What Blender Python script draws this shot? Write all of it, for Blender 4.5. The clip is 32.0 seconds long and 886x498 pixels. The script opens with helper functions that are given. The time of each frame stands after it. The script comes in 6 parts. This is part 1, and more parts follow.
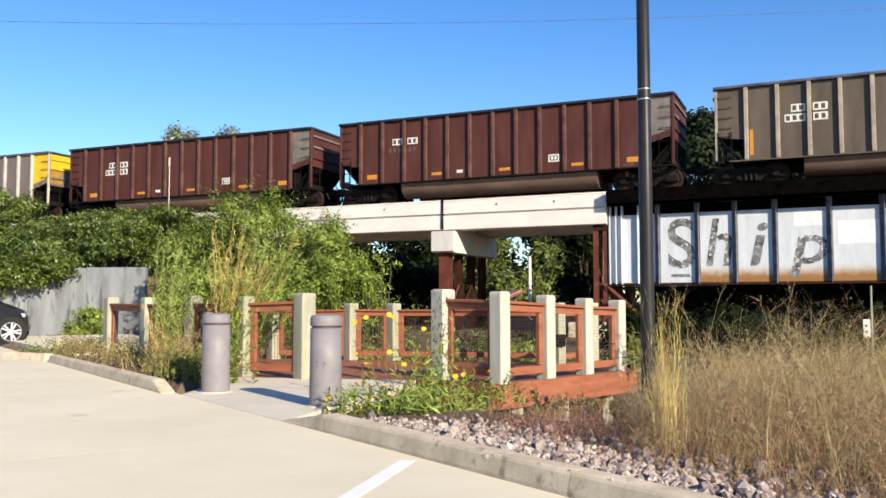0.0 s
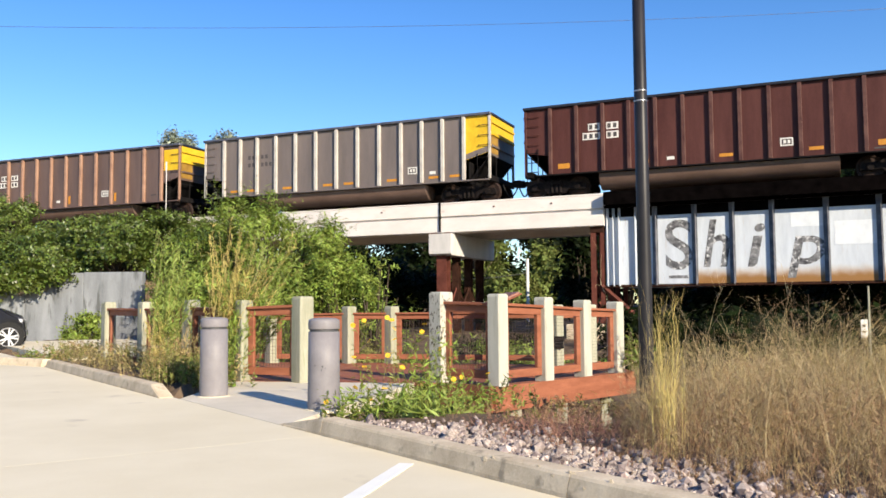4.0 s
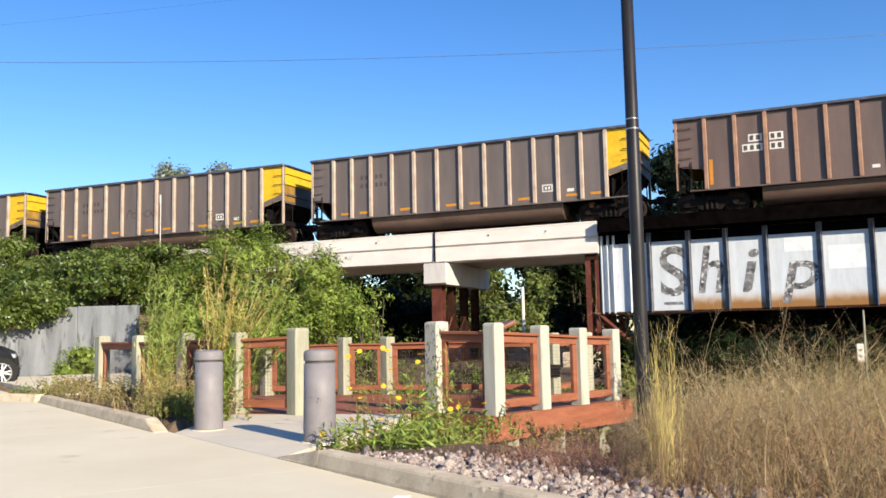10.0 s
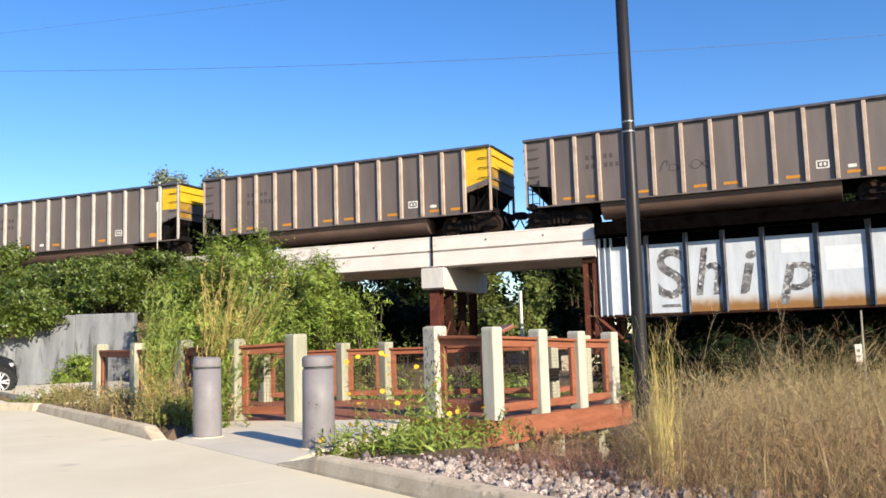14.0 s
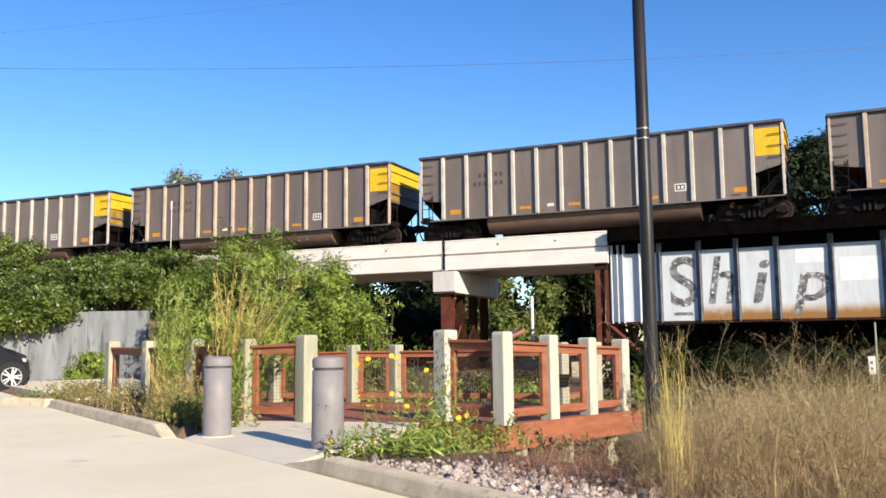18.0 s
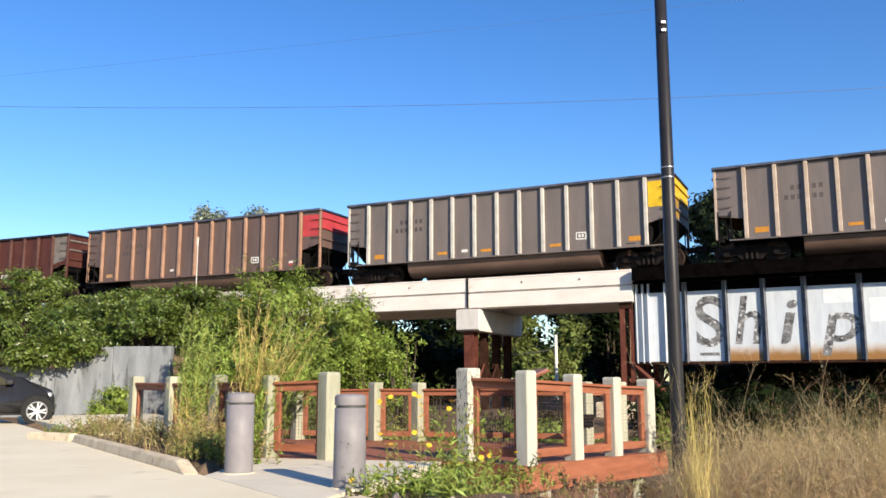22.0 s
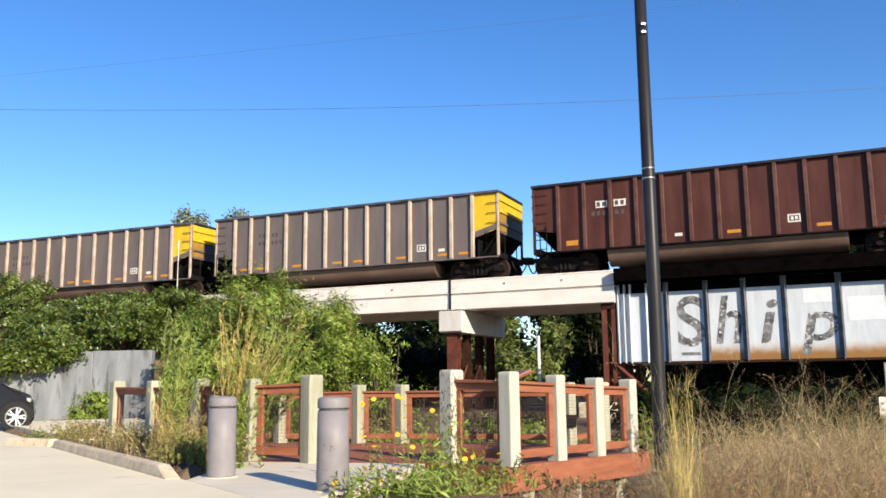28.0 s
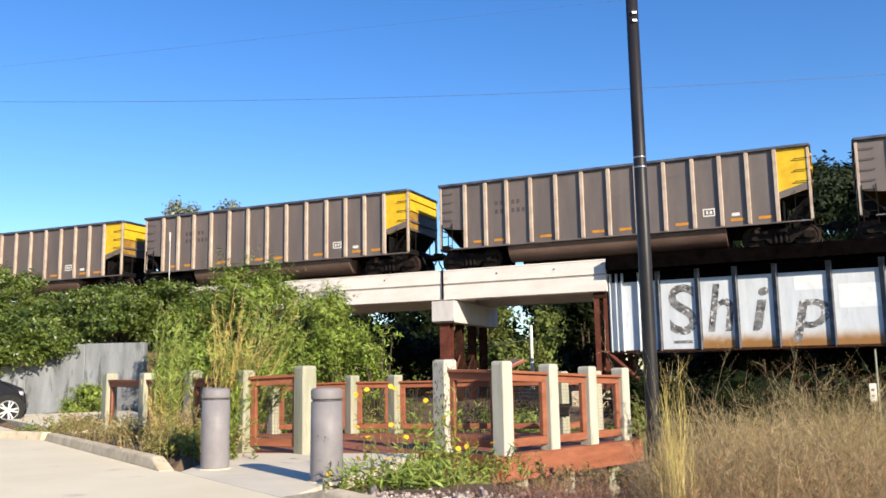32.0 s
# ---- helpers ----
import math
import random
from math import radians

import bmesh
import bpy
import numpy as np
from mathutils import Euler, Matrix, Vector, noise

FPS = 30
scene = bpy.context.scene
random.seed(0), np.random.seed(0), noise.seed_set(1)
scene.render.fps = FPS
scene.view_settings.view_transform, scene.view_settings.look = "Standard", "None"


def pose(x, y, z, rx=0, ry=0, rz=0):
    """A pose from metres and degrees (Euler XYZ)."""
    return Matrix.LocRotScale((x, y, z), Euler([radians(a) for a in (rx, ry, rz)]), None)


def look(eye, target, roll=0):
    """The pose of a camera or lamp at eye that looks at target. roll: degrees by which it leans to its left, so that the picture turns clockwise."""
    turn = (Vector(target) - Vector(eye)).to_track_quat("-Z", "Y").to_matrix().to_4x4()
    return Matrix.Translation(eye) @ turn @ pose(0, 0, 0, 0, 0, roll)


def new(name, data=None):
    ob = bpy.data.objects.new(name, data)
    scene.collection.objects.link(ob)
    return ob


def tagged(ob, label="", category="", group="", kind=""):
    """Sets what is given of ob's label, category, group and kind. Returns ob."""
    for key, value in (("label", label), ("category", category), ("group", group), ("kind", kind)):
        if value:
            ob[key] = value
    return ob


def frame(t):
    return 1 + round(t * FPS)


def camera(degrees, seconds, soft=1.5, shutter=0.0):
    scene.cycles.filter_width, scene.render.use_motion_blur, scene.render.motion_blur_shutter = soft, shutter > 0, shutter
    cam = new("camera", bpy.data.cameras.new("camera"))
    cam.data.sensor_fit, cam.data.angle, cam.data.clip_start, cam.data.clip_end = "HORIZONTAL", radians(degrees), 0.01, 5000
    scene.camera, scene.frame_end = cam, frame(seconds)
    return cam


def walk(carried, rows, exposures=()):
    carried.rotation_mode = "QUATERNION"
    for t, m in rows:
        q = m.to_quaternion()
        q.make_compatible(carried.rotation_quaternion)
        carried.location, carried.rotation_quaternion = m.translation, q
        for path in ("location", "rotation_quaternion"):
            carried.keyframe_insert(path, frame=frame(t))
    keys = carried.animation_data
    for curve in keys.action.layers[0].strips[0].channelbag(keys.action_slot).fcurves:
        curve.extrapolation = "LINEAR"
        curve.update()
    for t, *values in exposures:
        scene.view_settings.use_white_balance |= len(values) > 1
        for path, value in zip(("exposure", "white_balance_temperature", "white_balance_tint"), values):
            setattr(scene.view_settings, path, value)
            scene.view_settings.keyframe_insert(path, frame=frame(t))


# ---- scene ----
import itertools

# ---------------------------------------------------------------- camera
EYE = (0.0, 0.0, 1.06)
VIEW = [
    (0, 93.71, 0.05, 0.32), (0.5, 93.70, 0.26, 0.19), (1, 93.52, 0.22, 0.22), (1.5, 93.53, 0.24, 0.23), (2, 93.71, 0.29, 0.23),
    (2.5, 93.70, 0.42, 0.18), (3, 93.72, 0.31, 0.19), (3.5, 93.78, 0.34, 0.20), (5.5, 94.16, 0.65, 0.06), (6, 94.10, 0.70, 0.05),
    (6.5, 94.19, 0.73, 0.04), (7, 94.60, 1.24, -0.15), (7.5, 94.49, 1.18, -0.15), (8, 94.09, 0.79, -0.00), (8.5, 94.45, 0.89, -0.04),
    (9, 94.67, 0.77, 0.03), (9.5, 95.85, 1.29, -0.11), (10, 95.84, 1.15, -0.10), (10.5, 95.66, 1.00, -0.04), (11, 95.89, 1.14, -0.07),
    (11.5, 95.98, 1.28, -0.11), (12, 96.23, 1.65, -0.22), (12.5, 96.20, 1.50, -0.19), (13, 96.12, 1.45, -0.16), (13.5, 96.00, 1.40, -0.14),
    (14, 96.14, 1.71, -0.21), (14.5, 96.12, 1.63, -0.19), (16.5, 96.04, 0.99, 0.16), (17, 96.16, 0.78, 0.27), (17.5, 96.02, 0.72, 0.39),
    (18, 96.40, 0.60, 0.48), (18.5, 96.35, 0.57, 0.60), (19, 96.17, 0.60, 0.57), (19.5, 96.24, 0.31, 0.79), (20, 96.14, -0.14, 1.88),
    (20.5, 97.13, -0.20, 1.80), (21, 98.42, -0.13, 1.85), (21.5, 98.70, -0.10, 2.12), (22, 98.91, 0.05, 1.99), (22.5, 99.15, 0.13, 1.91),
    (23, 99.28, 0.17, 1.91), (23.5, 99.32, 0.33, 1.84), (24, 98.94, 0.23, 1.85), (24.5, 98.96, 0.25, 1.86), (26.5, 99.10, 0.63, 1.45),
    (27, 98.84, 0.58, 0.87), (27.5, 99.11, 0.62, 0.85), (28, 99.02, 0.54, 0.88), (28.5, 99.31, 0.76, 0.83), (29, 99.22, 0.67, 0.85),
    (29.5, 99.08, 0.66, 0.85), (30, 98.96, 0.68, 0.80), (30.5, 98.93, 1.19, 0.52), (31, 98.79, 1.08, 0.55), (31.5, 98.30, 0.89, 0.59),
    (32, 98.36, 0.99, 0.43),
]
cam = camera(54.42, 32.0, soft=1.6)
walk(cam, [(t, pose(*EYE, rx, ry, rz)) for t, rx, ry, rz in VIEW], exposures=[(0.0, 0.87), (32.0, 0.87)])

# ---------------------------------------------------------------- light
SUN_EL, SUN_AZ = 23.3, 147.0          # azimuth clockwise from +Y
world = bpy.data.worlds.new("world")
scene.world = world
world.use_nodes = True
wn = world.node_tree
sky = wn.nodes.new("ShaderNodeTexSky")
sky.sky_type = "NISHITA"
sky.sun_disc = False
sky.sun_elevation = radians(SUN_EL)
sky.sun_rotation = radians(SUN_AZ)
sky.air_density, sky.dust_density, sky.ozone_density = 1.0, 0.15, 3.0
deep = wn.nodes.new("ShaderNodeHueSaturation")
deep.inputs["Hue"].default_value = 0.511
deep.inputs["Saturation"].default_value = 1.28
wn.links.new(sky.outputs[0], deep.inputs["Color"])
wn.links.new(deep.outputs[0], wn.nodes["Background"].inputs[0])
wn.nodes["Background"].inputs[1].default_value = 0.108
sun = new("sun", bpy.data.lights.new("sun", "SUN"))
sun.data.energy, sun.data.angle, sun.data.color = 5.0, radians(0.53), (1.0, 0.875, 0.68)
_a, _e = radians(SUN_AZ), radians(SUN_EL)
SUN_DIR = Vector((math.sin(_a) * math.cos(_e), math.cos(_a) * math.cos(_e), math.sin(_e)))
sun.matrix_basis = look(SUN_DIR * 60, (0, 0, 0))


# ---------------------------------------------------------------- materials
def material(name, c1, c2, scale=4.0, rough=0.7, bump=0.2, metal=0.0, fine=60.0, spot=None, spot_at=0.62,
             streak=(1, 1, 1), vary=0.0, island=0.0, spec=0.5, trans=0.0, detail=6.0):
    """Two-scale noise colour between c1 and c2, optional spots, grain bump, variation by object or by island."""
    m = bpy.data.materials.new(name)
    m.use_nodes = True
    nt = m.node_tree
    n, ln = nt.nodes, nt.links
    b = n["Principled BSDF"]
    tc = n.new("ShaderNodeTexCoord")
    oi = n.new("ShaderNodeObjectInfo")
    mp = n.new("ShaderNodeMapping")
    mp.inputs["Scale"].default_value = streak
    ad = n.new("ShaderNodeVectorMath")
    ad.operation = "ADD"
    mu = n.new("ShaderNodeMath")
    mu.operation = "MULTIPLY"
    mu.inputs[1].default_value = 37.0
    ln.new(oi.outputs["Random"], mu.inputs[0])
    ln.new(tc.outputs["Object"], ad.inputs[0])
    ln.new(mu.outputs[0], ad.inputs[1])
    ln.new(ad.outputs[0], mp.inputs["Vector"])
    big = n.new("ShaderNodeTexNoise")
    big.inputs["Scale"].default_value, big.inputs["Detail"].default_value = scale, detail
    big.inputs["Roughness"].default_value = 0.62
    ln.new(mp.outputs[0], big.inputs["Vector"])
    sm = n.new("ShaderNodeTexNoise")
    sm.inputs["Scale"].default_value, sm.inputs["Detail"].default_value = fine, 3.0
    ln.new(mp.outputs[0], sm.inputs["Vector"])
    ramp = n.new("ShaderNodeValToRGB")
    ramp.color_ramp.elements[0].position, ramp.color_ramp.elements[1].position = 0.32, 0.68
    ramp.color_ramp.elements[0].color, ramp.color_ramp.elements[1].color = (*c1, 1), (*c2, 1)
    mixf = n.new("ShaderNodeMath")
    mixf.operation = "MULTIPLY_ADD"
    mixf.inputs[1].default_value = 0.3
    ln.new(sm.outputs[0], mixf.inputs[0])
    sub = n.new("ShaderNodeMath")
    sub.operation = "MULTIPLY_ADD"
    sub.inputs[1].default_value, sub.inputs[2].default_value = 1.0, -0.15
    ln.new(big.outputs[0], sub.inputs[0])
    ln.new(sub.outputs[0], mixf.inputs[2])
    ln.new(mixf.outputs[0], ramp.inputs[0])
    col = ramp.outputs[0]
    if spot:
        sp = n.new("ShaderNodeTexNoise")
        sp.inputs["Scale"].default_value, sp.inputs["Detail"].default_value = scale * 2.3, 8.0
        ln.new(mp.outputs[0], sp.inputs["Vector"])
        r2 = n.new("ShaderNodeValToRGB")
        r2.color_ramp.elements[0].position, r2.color_ramp.elements[1].position = spot_at, spot_at + 0.1
        ln.new(sp.outputs[0], r2.inputs[0])
        mx = n.new("ShaderNodeMix")
        mx.data_type = "RGBA"
        ln.new(r2.outputs[0], mx.inputs["Factor"])
        ln.new(col, mx.inputs["A"])
        mx.inputs["B"].default_value = (*spot, 1)
        col = mx.outputs["Result"]
    if vary or island:
        hsv = n.new("ShaderNodeHueSaturation")
        src = oi.outputs["Random"] if vary else n.new("ShaderNodeNewGeometry").outputs["Random Per Island"]
        amount = vary or island
        k = n.new("ShaderNodeMath")
        k.operation = "MULTIPLY_ADD"
        k.inputs[1].default_value, k.inputs[2].default_value = 2 * amount, 1 - amount
        ln.new(src, k.inputs[0])
        ln.new(k.outputs[0], hsv.inputs["Value"])
        k2 = n.new("ShaderNodeMath")
        k2.operation = "MULTIPLY_ADD"
        k2.inputs[1].default_value, k2.inputs[2].default_value = 0.09 * amount, 0.5 - 0.045 * amount
        ln.new(src, k2.inputs[0])
        ln.new(k2.outputs[0], hsv.inputs["Hue"])
        ln.new(col, hsv.inputs["Color"])
        col = hsv.outputs[0]
    ln.new(col, b.inputs["Base Color"])
    b.inputs["Roughness"].default_value, b.inputs["Metallic"].default_value = rough, metal
    b.inputs["Specular IOR Level"].default_value = spec
    if bump:
        bp = n.new("ShaderNodeBump")
        bp.inputs["Strength"].default_value, bp.inputs["Distance"].default_value = bump, 0.01
        ln.new(mixf.outputs[0], bp.inputs["Height"])
        ln.new(bp.outputs[0], b.inputs["Normal"])
    if trans:
        tr = n.new("ShaderNodeBsdfTranslucent")
        ln.new(col, tr.inputs[0])
        ms = n.new("ShaderNodeMixShader")
        ms.inputs[0].default_value = trans
        ln.new(b.outputs[0], ms.inputs[1])
        ln.new(tr.outputs[0], ms.inputs[2])
        ln.new(ms.outputs[0], n["Material Output"].inputs[0])
    return m


def bleed(m, z0, z1, low, high, ragged=0.35):
    """Rust bleeding up a painted face: full at height z0, gone at z1, with a ragged edge."""
    n, ln = m.node_tree.nodes, m.node_tree.links
    b = n["Principled BSDF"]
    old = b.inputs["Base Color"].links[0].from_socket
    tc = n.new("ShaderNodeTexCoord")
    sep = n.new("ShaderNodeSeparateXYZ")
    ln.new(tc.outputs["Object"], sep.inputs[0])
    no = n.new("ShaderNodeTexNoise")
    no.inputs["Scale"].default_value, no.inputs["Detail"].default_value = 2.6, 7.0
    ln.new(tc.outputs["Object"], no.inputs["Vector"])
    a = n.new("ShaderNodeMath")
    a.operation = "MULTIPLY_ADD"
    a.inputs[1].default_value = ragged
    ln.new(no.outputs[0], a.inputs[0])
    ln.new(sep.outputs[2], a.inputs[2])
    mr = n.new("ShaderNodeMapRange")
    mr.interpolation_type = "SMOOTHSTEP"
    mr.inputs[1].default_value, mr.inputs[2].default_value = z1 + ragged / 2, z0 + ragged / 2
    ln.new(a.outputs[0], mr.inputs[0])
    ramp = n.new("ShaderNodeValToRGB")
    ramp.color_ramp.elements[0].color, ramp.color_ramp.elements[1].color = (*high, 1), (*low, 1)
    ln.new(mr.outputs[0], ramp.inputs[0])
    mx = n.new("ShaderNodeMix")
    mx.data_type = "RGBA"
    ln.new(mr.outputs[0], mx.inputs["Factor"])
    ln.new(old, mx.inputs["A"])
    ln.new(ramp.outputs[0], mx.inputs["B"])
    ln.new(mx.outputs["Result"], b.inputs["Base Color"])
    return m


M = {}
M["lot"] = material("lot_concrete", (0.665, 0.585, 0.425), (0.745, 0.665, 0.50), 0.7, 0.85, 0.12, fine=140, spot=(0.54, 0.47, 0.36), spot_at=0.66, spec=0.15)
M["walkway"] = material("walk_concrete", (0.55, 0.49, 0.39), (0.65, 0.58, 0.465), 1.5, 0.85, 0.15, fine=120)
M["kerb"] = material("kerb_concrete", (0.45, 0.36, 0.25), (0.68, 0.57, 0.42), 3.2, 0.9, 0.45, fine=70, spot=(0.30, 0.25, 0.185), spot_at=0.61, spec=0.15)
M["stripe"] = material("stripe_paint", (0.80, 0.78, 0.72), (0.87, 0.85, 0.79), 6, 0.7, 0.1, spot=(0.62, 0.58, 0.5), spot_at=0.68)
M["soil"] = material("soil", (0.085, 0.060, 0.040), (0.170, 0.120, 0.080), 1.2, 0.95, 0.6, fine=25, spec=0.1)
M["bollard"] = material("bollard_plastic", (0.178, 0.165, 0.175), (0.218, 0.204, 0.211), 5, 0.5, 0.06, spot=(0.19, 0.18, 0.18), spot_at=0.72, spec=0.22)
M["bollard_groove"] = material("bollard_groove", (0.05, 0.05, 0.055), (0.08, 0.08, 0.085), 8, 0.6, 0.05)
M["post"] = material("weathered_timber", (0.235, 0.235, 0.17), (0.385, 0.37, 0.285), 2.2, 0.85, 0.5, fine=45, streak=(3, 3, 0.35), spot=(0.23, 0.25, 0.15), spot_at=0.60, spec=0.2)
M["post_peeling"] = material("peeling_timber", (0.38, 0.365, 0.305), (0.48, 0.455, 0.39), 6, 0.85, 0.5, fine=40, spot=(0.05, 0.045, 0.04), spot_at=0.54, streak=(2, 2, 1), spec=0.2)
M["red"] = material("red_stained_wood", (0.195, 0.066, 0.034), (0.305, 0.112, 0.061), 3, 0.65, 0.3, fine=50, streak=(0.6, 0.6, 3), spot=(0.16, 0.04, 0.025), spot_at=0.66, spec=0.25)
M["mesh"] = material("wire", (0.05, 0.035, 0.03), (0.09, 0.06, 0.05), 20, 0.6, 0.0, metal=0.6)
M["pole"] = material("dark_pole", (0.013, 0.012, 0.014), (0.022, 0.020, 0.022), 3, 0.42, 0.05, spot=(0.05, 0.045, 0.04), spot_at=0.7, spec=0.25)
M["steel_bright"] = material("bright_steel", (0.32, 0.32, 0.33), (0.45, 0.45, 0.46), 20, 0.4, 0.05, metal=0.9)
M["rock"] = material("rock", (0.115, 0.088, 0.080), (0.45, 0.37, 0.335), 9, 0.9, 0.7, fine=40, island=0.5, spec=0.2)
M["beam"] = material("white_concrete", (0.594, 0.540, 0.504), (0.684, 0.639, 0.603), 0.8, 0.85, 0.2, fine=40, streak=(1, 1, 2.5), spot=(0.50, 0.42, 0.37), spot_at=0.66, spec=0.3)
M["cap"] = material("cap_concrete", (0.442, 0.425, 0.408), (0.561, 0.535, 0.510), 1.2, 0.85, 0.3, fine=30, streak=(2, 2, 0.5), spec=0.2)
M["wall"] = material("wall_concrete", (0.155, 0.164, 0.176), (0.27, 0.284, 0.3), 0.9, 0.9, 0.3, fine=30, streak=(2, 2, 0.4), spot=(0.10, 0.105, 0.105), spot_at=0.56, spec=0.2)
M["rust"] = material("rusty_steel", (0.07, 0.021, 0.015), (0.13, 0.042, 0.029), 3, 0.75, 0.3, fine=30, spec=0.15)
M["girder"] = material("white_girder_paint", (0.435, 0.47, 0.52), (0.54, 0.575, 0.625), 1.6, 0.6, 0.12, fine=30, streak=(2.5, 2.5, 0.4), spot=(0.45, 0.455, 0.48), spot_at=0.60, spec=0.3)
M["girder_rusty"] = bleed(material("rust_bled_girder_paint", (0.435, 0.47, 0.52), (0.54, 0.575, 0.625), 1.6, 0.6, 0.12, fine=30, streak=(2.5, 2.5, 0.4), spot=(0.45, 0.455, 0.48), spot_at=0.60, spec=0.3), -3.42, -2.92, (0.25, 0.125, 0.040), (0.42, 0.26, 0.105), 0.28)
# dark flange steel, used too as painted shade on the pier and bent
M["flange_and_shade"] = material("rusty_flange_and_shade", (0.020, 0.010, 0.007), (0.050, 0.022, 0.015), 4, 0.85, 0.3, fine=30, spec=0.05)
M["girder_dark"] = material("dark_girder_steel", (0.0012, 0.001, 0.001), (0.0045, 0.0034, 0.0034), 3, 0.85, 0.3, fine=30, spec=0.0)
M["graffiti"] = material("graffiti_paint", (0.03, 0.03, 0.035), (0.22, 0.22, 0.23), 3.2, 0.8, 0.0, spot=(0.55, 0.55, 0.56), spot_at=0.56, detail=2.0, fine=14)
M["fresh_white"] = material("fresh_white_paint", (0.56, 0.59, 0.63), (0.66, 0.69, 0.72), 3, 0.6, 0.05, fine=20, spec=0.3)
# dark tone stands in for the shadow beside each stiffener
M["stiffener_shade"] = material("shade_toned_white_steel", (0.08, 0.084, 0.1), (0.19, 0.192, 0.215), 3, 0.7, 0.2, spec=0.2)
M["post_pale"] = material("pale_timber", (0.35, 0.338, 0.28), (0.47, 0.452, 0.385), 2.2, 0.85, 0.5, fine=45, streak=(3, 3, 0.35), spot=(0.30, 0.30, 0.24), spot_at=0.62, spec=0.2)
M["rust_edge"] = material("rust_stain", (0.30, 0.15, 0.06), (0.46, 0.28, 0.13), 5, 0.85, 0.2, fine=30, streak=(2, 2, 0.5))
M["ballast"] = material("ballast", (0.080, 0.072, 0.064), (0.192, 0.176, 0.160), 9, 0.95, 0.8, fine=40, spec=0.1)
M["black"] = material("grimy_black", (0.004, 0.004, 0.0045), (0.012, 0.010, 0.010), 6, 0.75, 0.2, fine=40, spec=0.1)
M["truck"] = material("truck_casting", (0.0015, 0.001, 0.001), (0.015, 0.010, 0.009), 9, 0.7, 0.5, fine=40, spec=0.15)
M["wheel"] = material("wheel_steel", (0.009, 0.0055, 0.0045), (0.036, 0.020, 0.015), 8, 0.6, 0.2, metal=0.0, spec=0.2)
M["tub"] = material("tub_brown", (0.095, 0.058, 0.044), (0.165, 0.105, 0.082), 1.5, 0.42, 0.08, fine=20, streak=(0.4, 1, 1), spec=0.4)
M["coal"] = material("coal", (0.008, 0.008, 0.009), (0.020, 0.020, 0.021), 6, 0.6, 0.9, fine=20, spec=0.2)
M["chord"] = material("chord_dark", (0.010, 0.011, 0.018), (0.025, 0.026, 0.035), 5, 0.5, 0.15, spec=0.3)
M["chord_bluish"] = material("bluish_top_chord", (0.022, 0.026, 0.046), (0.10, 0.10, 0.122), 2.0, 0.4, 0.15, fine=25, spec=0.8)
M["yellow"] = material("yellow_paint", (0.50, 0.315, 0.012), (0.64, 0.415, 0.024), 2.5, 0.55, 0.1, spot=(0.30, 0.18, 0.03), spot_at=0.68, spec=0.3)
M["stained_yellow"] = material("stained_yellow_paint", (0.20, 0.105, 0.022), (0.36, 0.215, 0.04), 3.0, 0.6, 0.15, fine=25, spec=0.25)
M["red_end"] = material("red_end_paint", (0.30, 0.028, 0.034), (0.43, 0.045, 0.050), 2.5, 0.55, 0.1, spot=(0.22, 0.04, 0.03), spot_at=0.66)
M["grey_end"] = material("grey_end_paint", (0.105, 0.091, 0.084), (0.182, 0.161, 0.147), 2.5, 0.6, 0.1, spot=(0.08, 0.05, 0.04), spot_at=0.66, spec=0.25)
M["orange_mark"] = material("orange_reflector", (0.4, 0.17, 0.02), (0.52, 0.23, 0.03), 9, 0.5, 0.0, spec=0.3)
M["white_mark"] = material("white_stencil", (0.561, 0.544, 0.510), (0.663, 0.646, 0.612), 9, 0.6, 0.0, spot=(0.35, 0.3, 0.28), spot_at=0.66, spec=0.3)
M["faint_mark"] = material("faded_stencil", (0.050, 0.040, 0.040), (0.085, 0.068, 0.066), 9, 0.6, 0.0)
M["dark_mark"] = material("dark_stencil_and_shadow", (0.04, 0.035, 0.035), (0.07, 0.06, 0.06), 9, 0.6, 0.0)
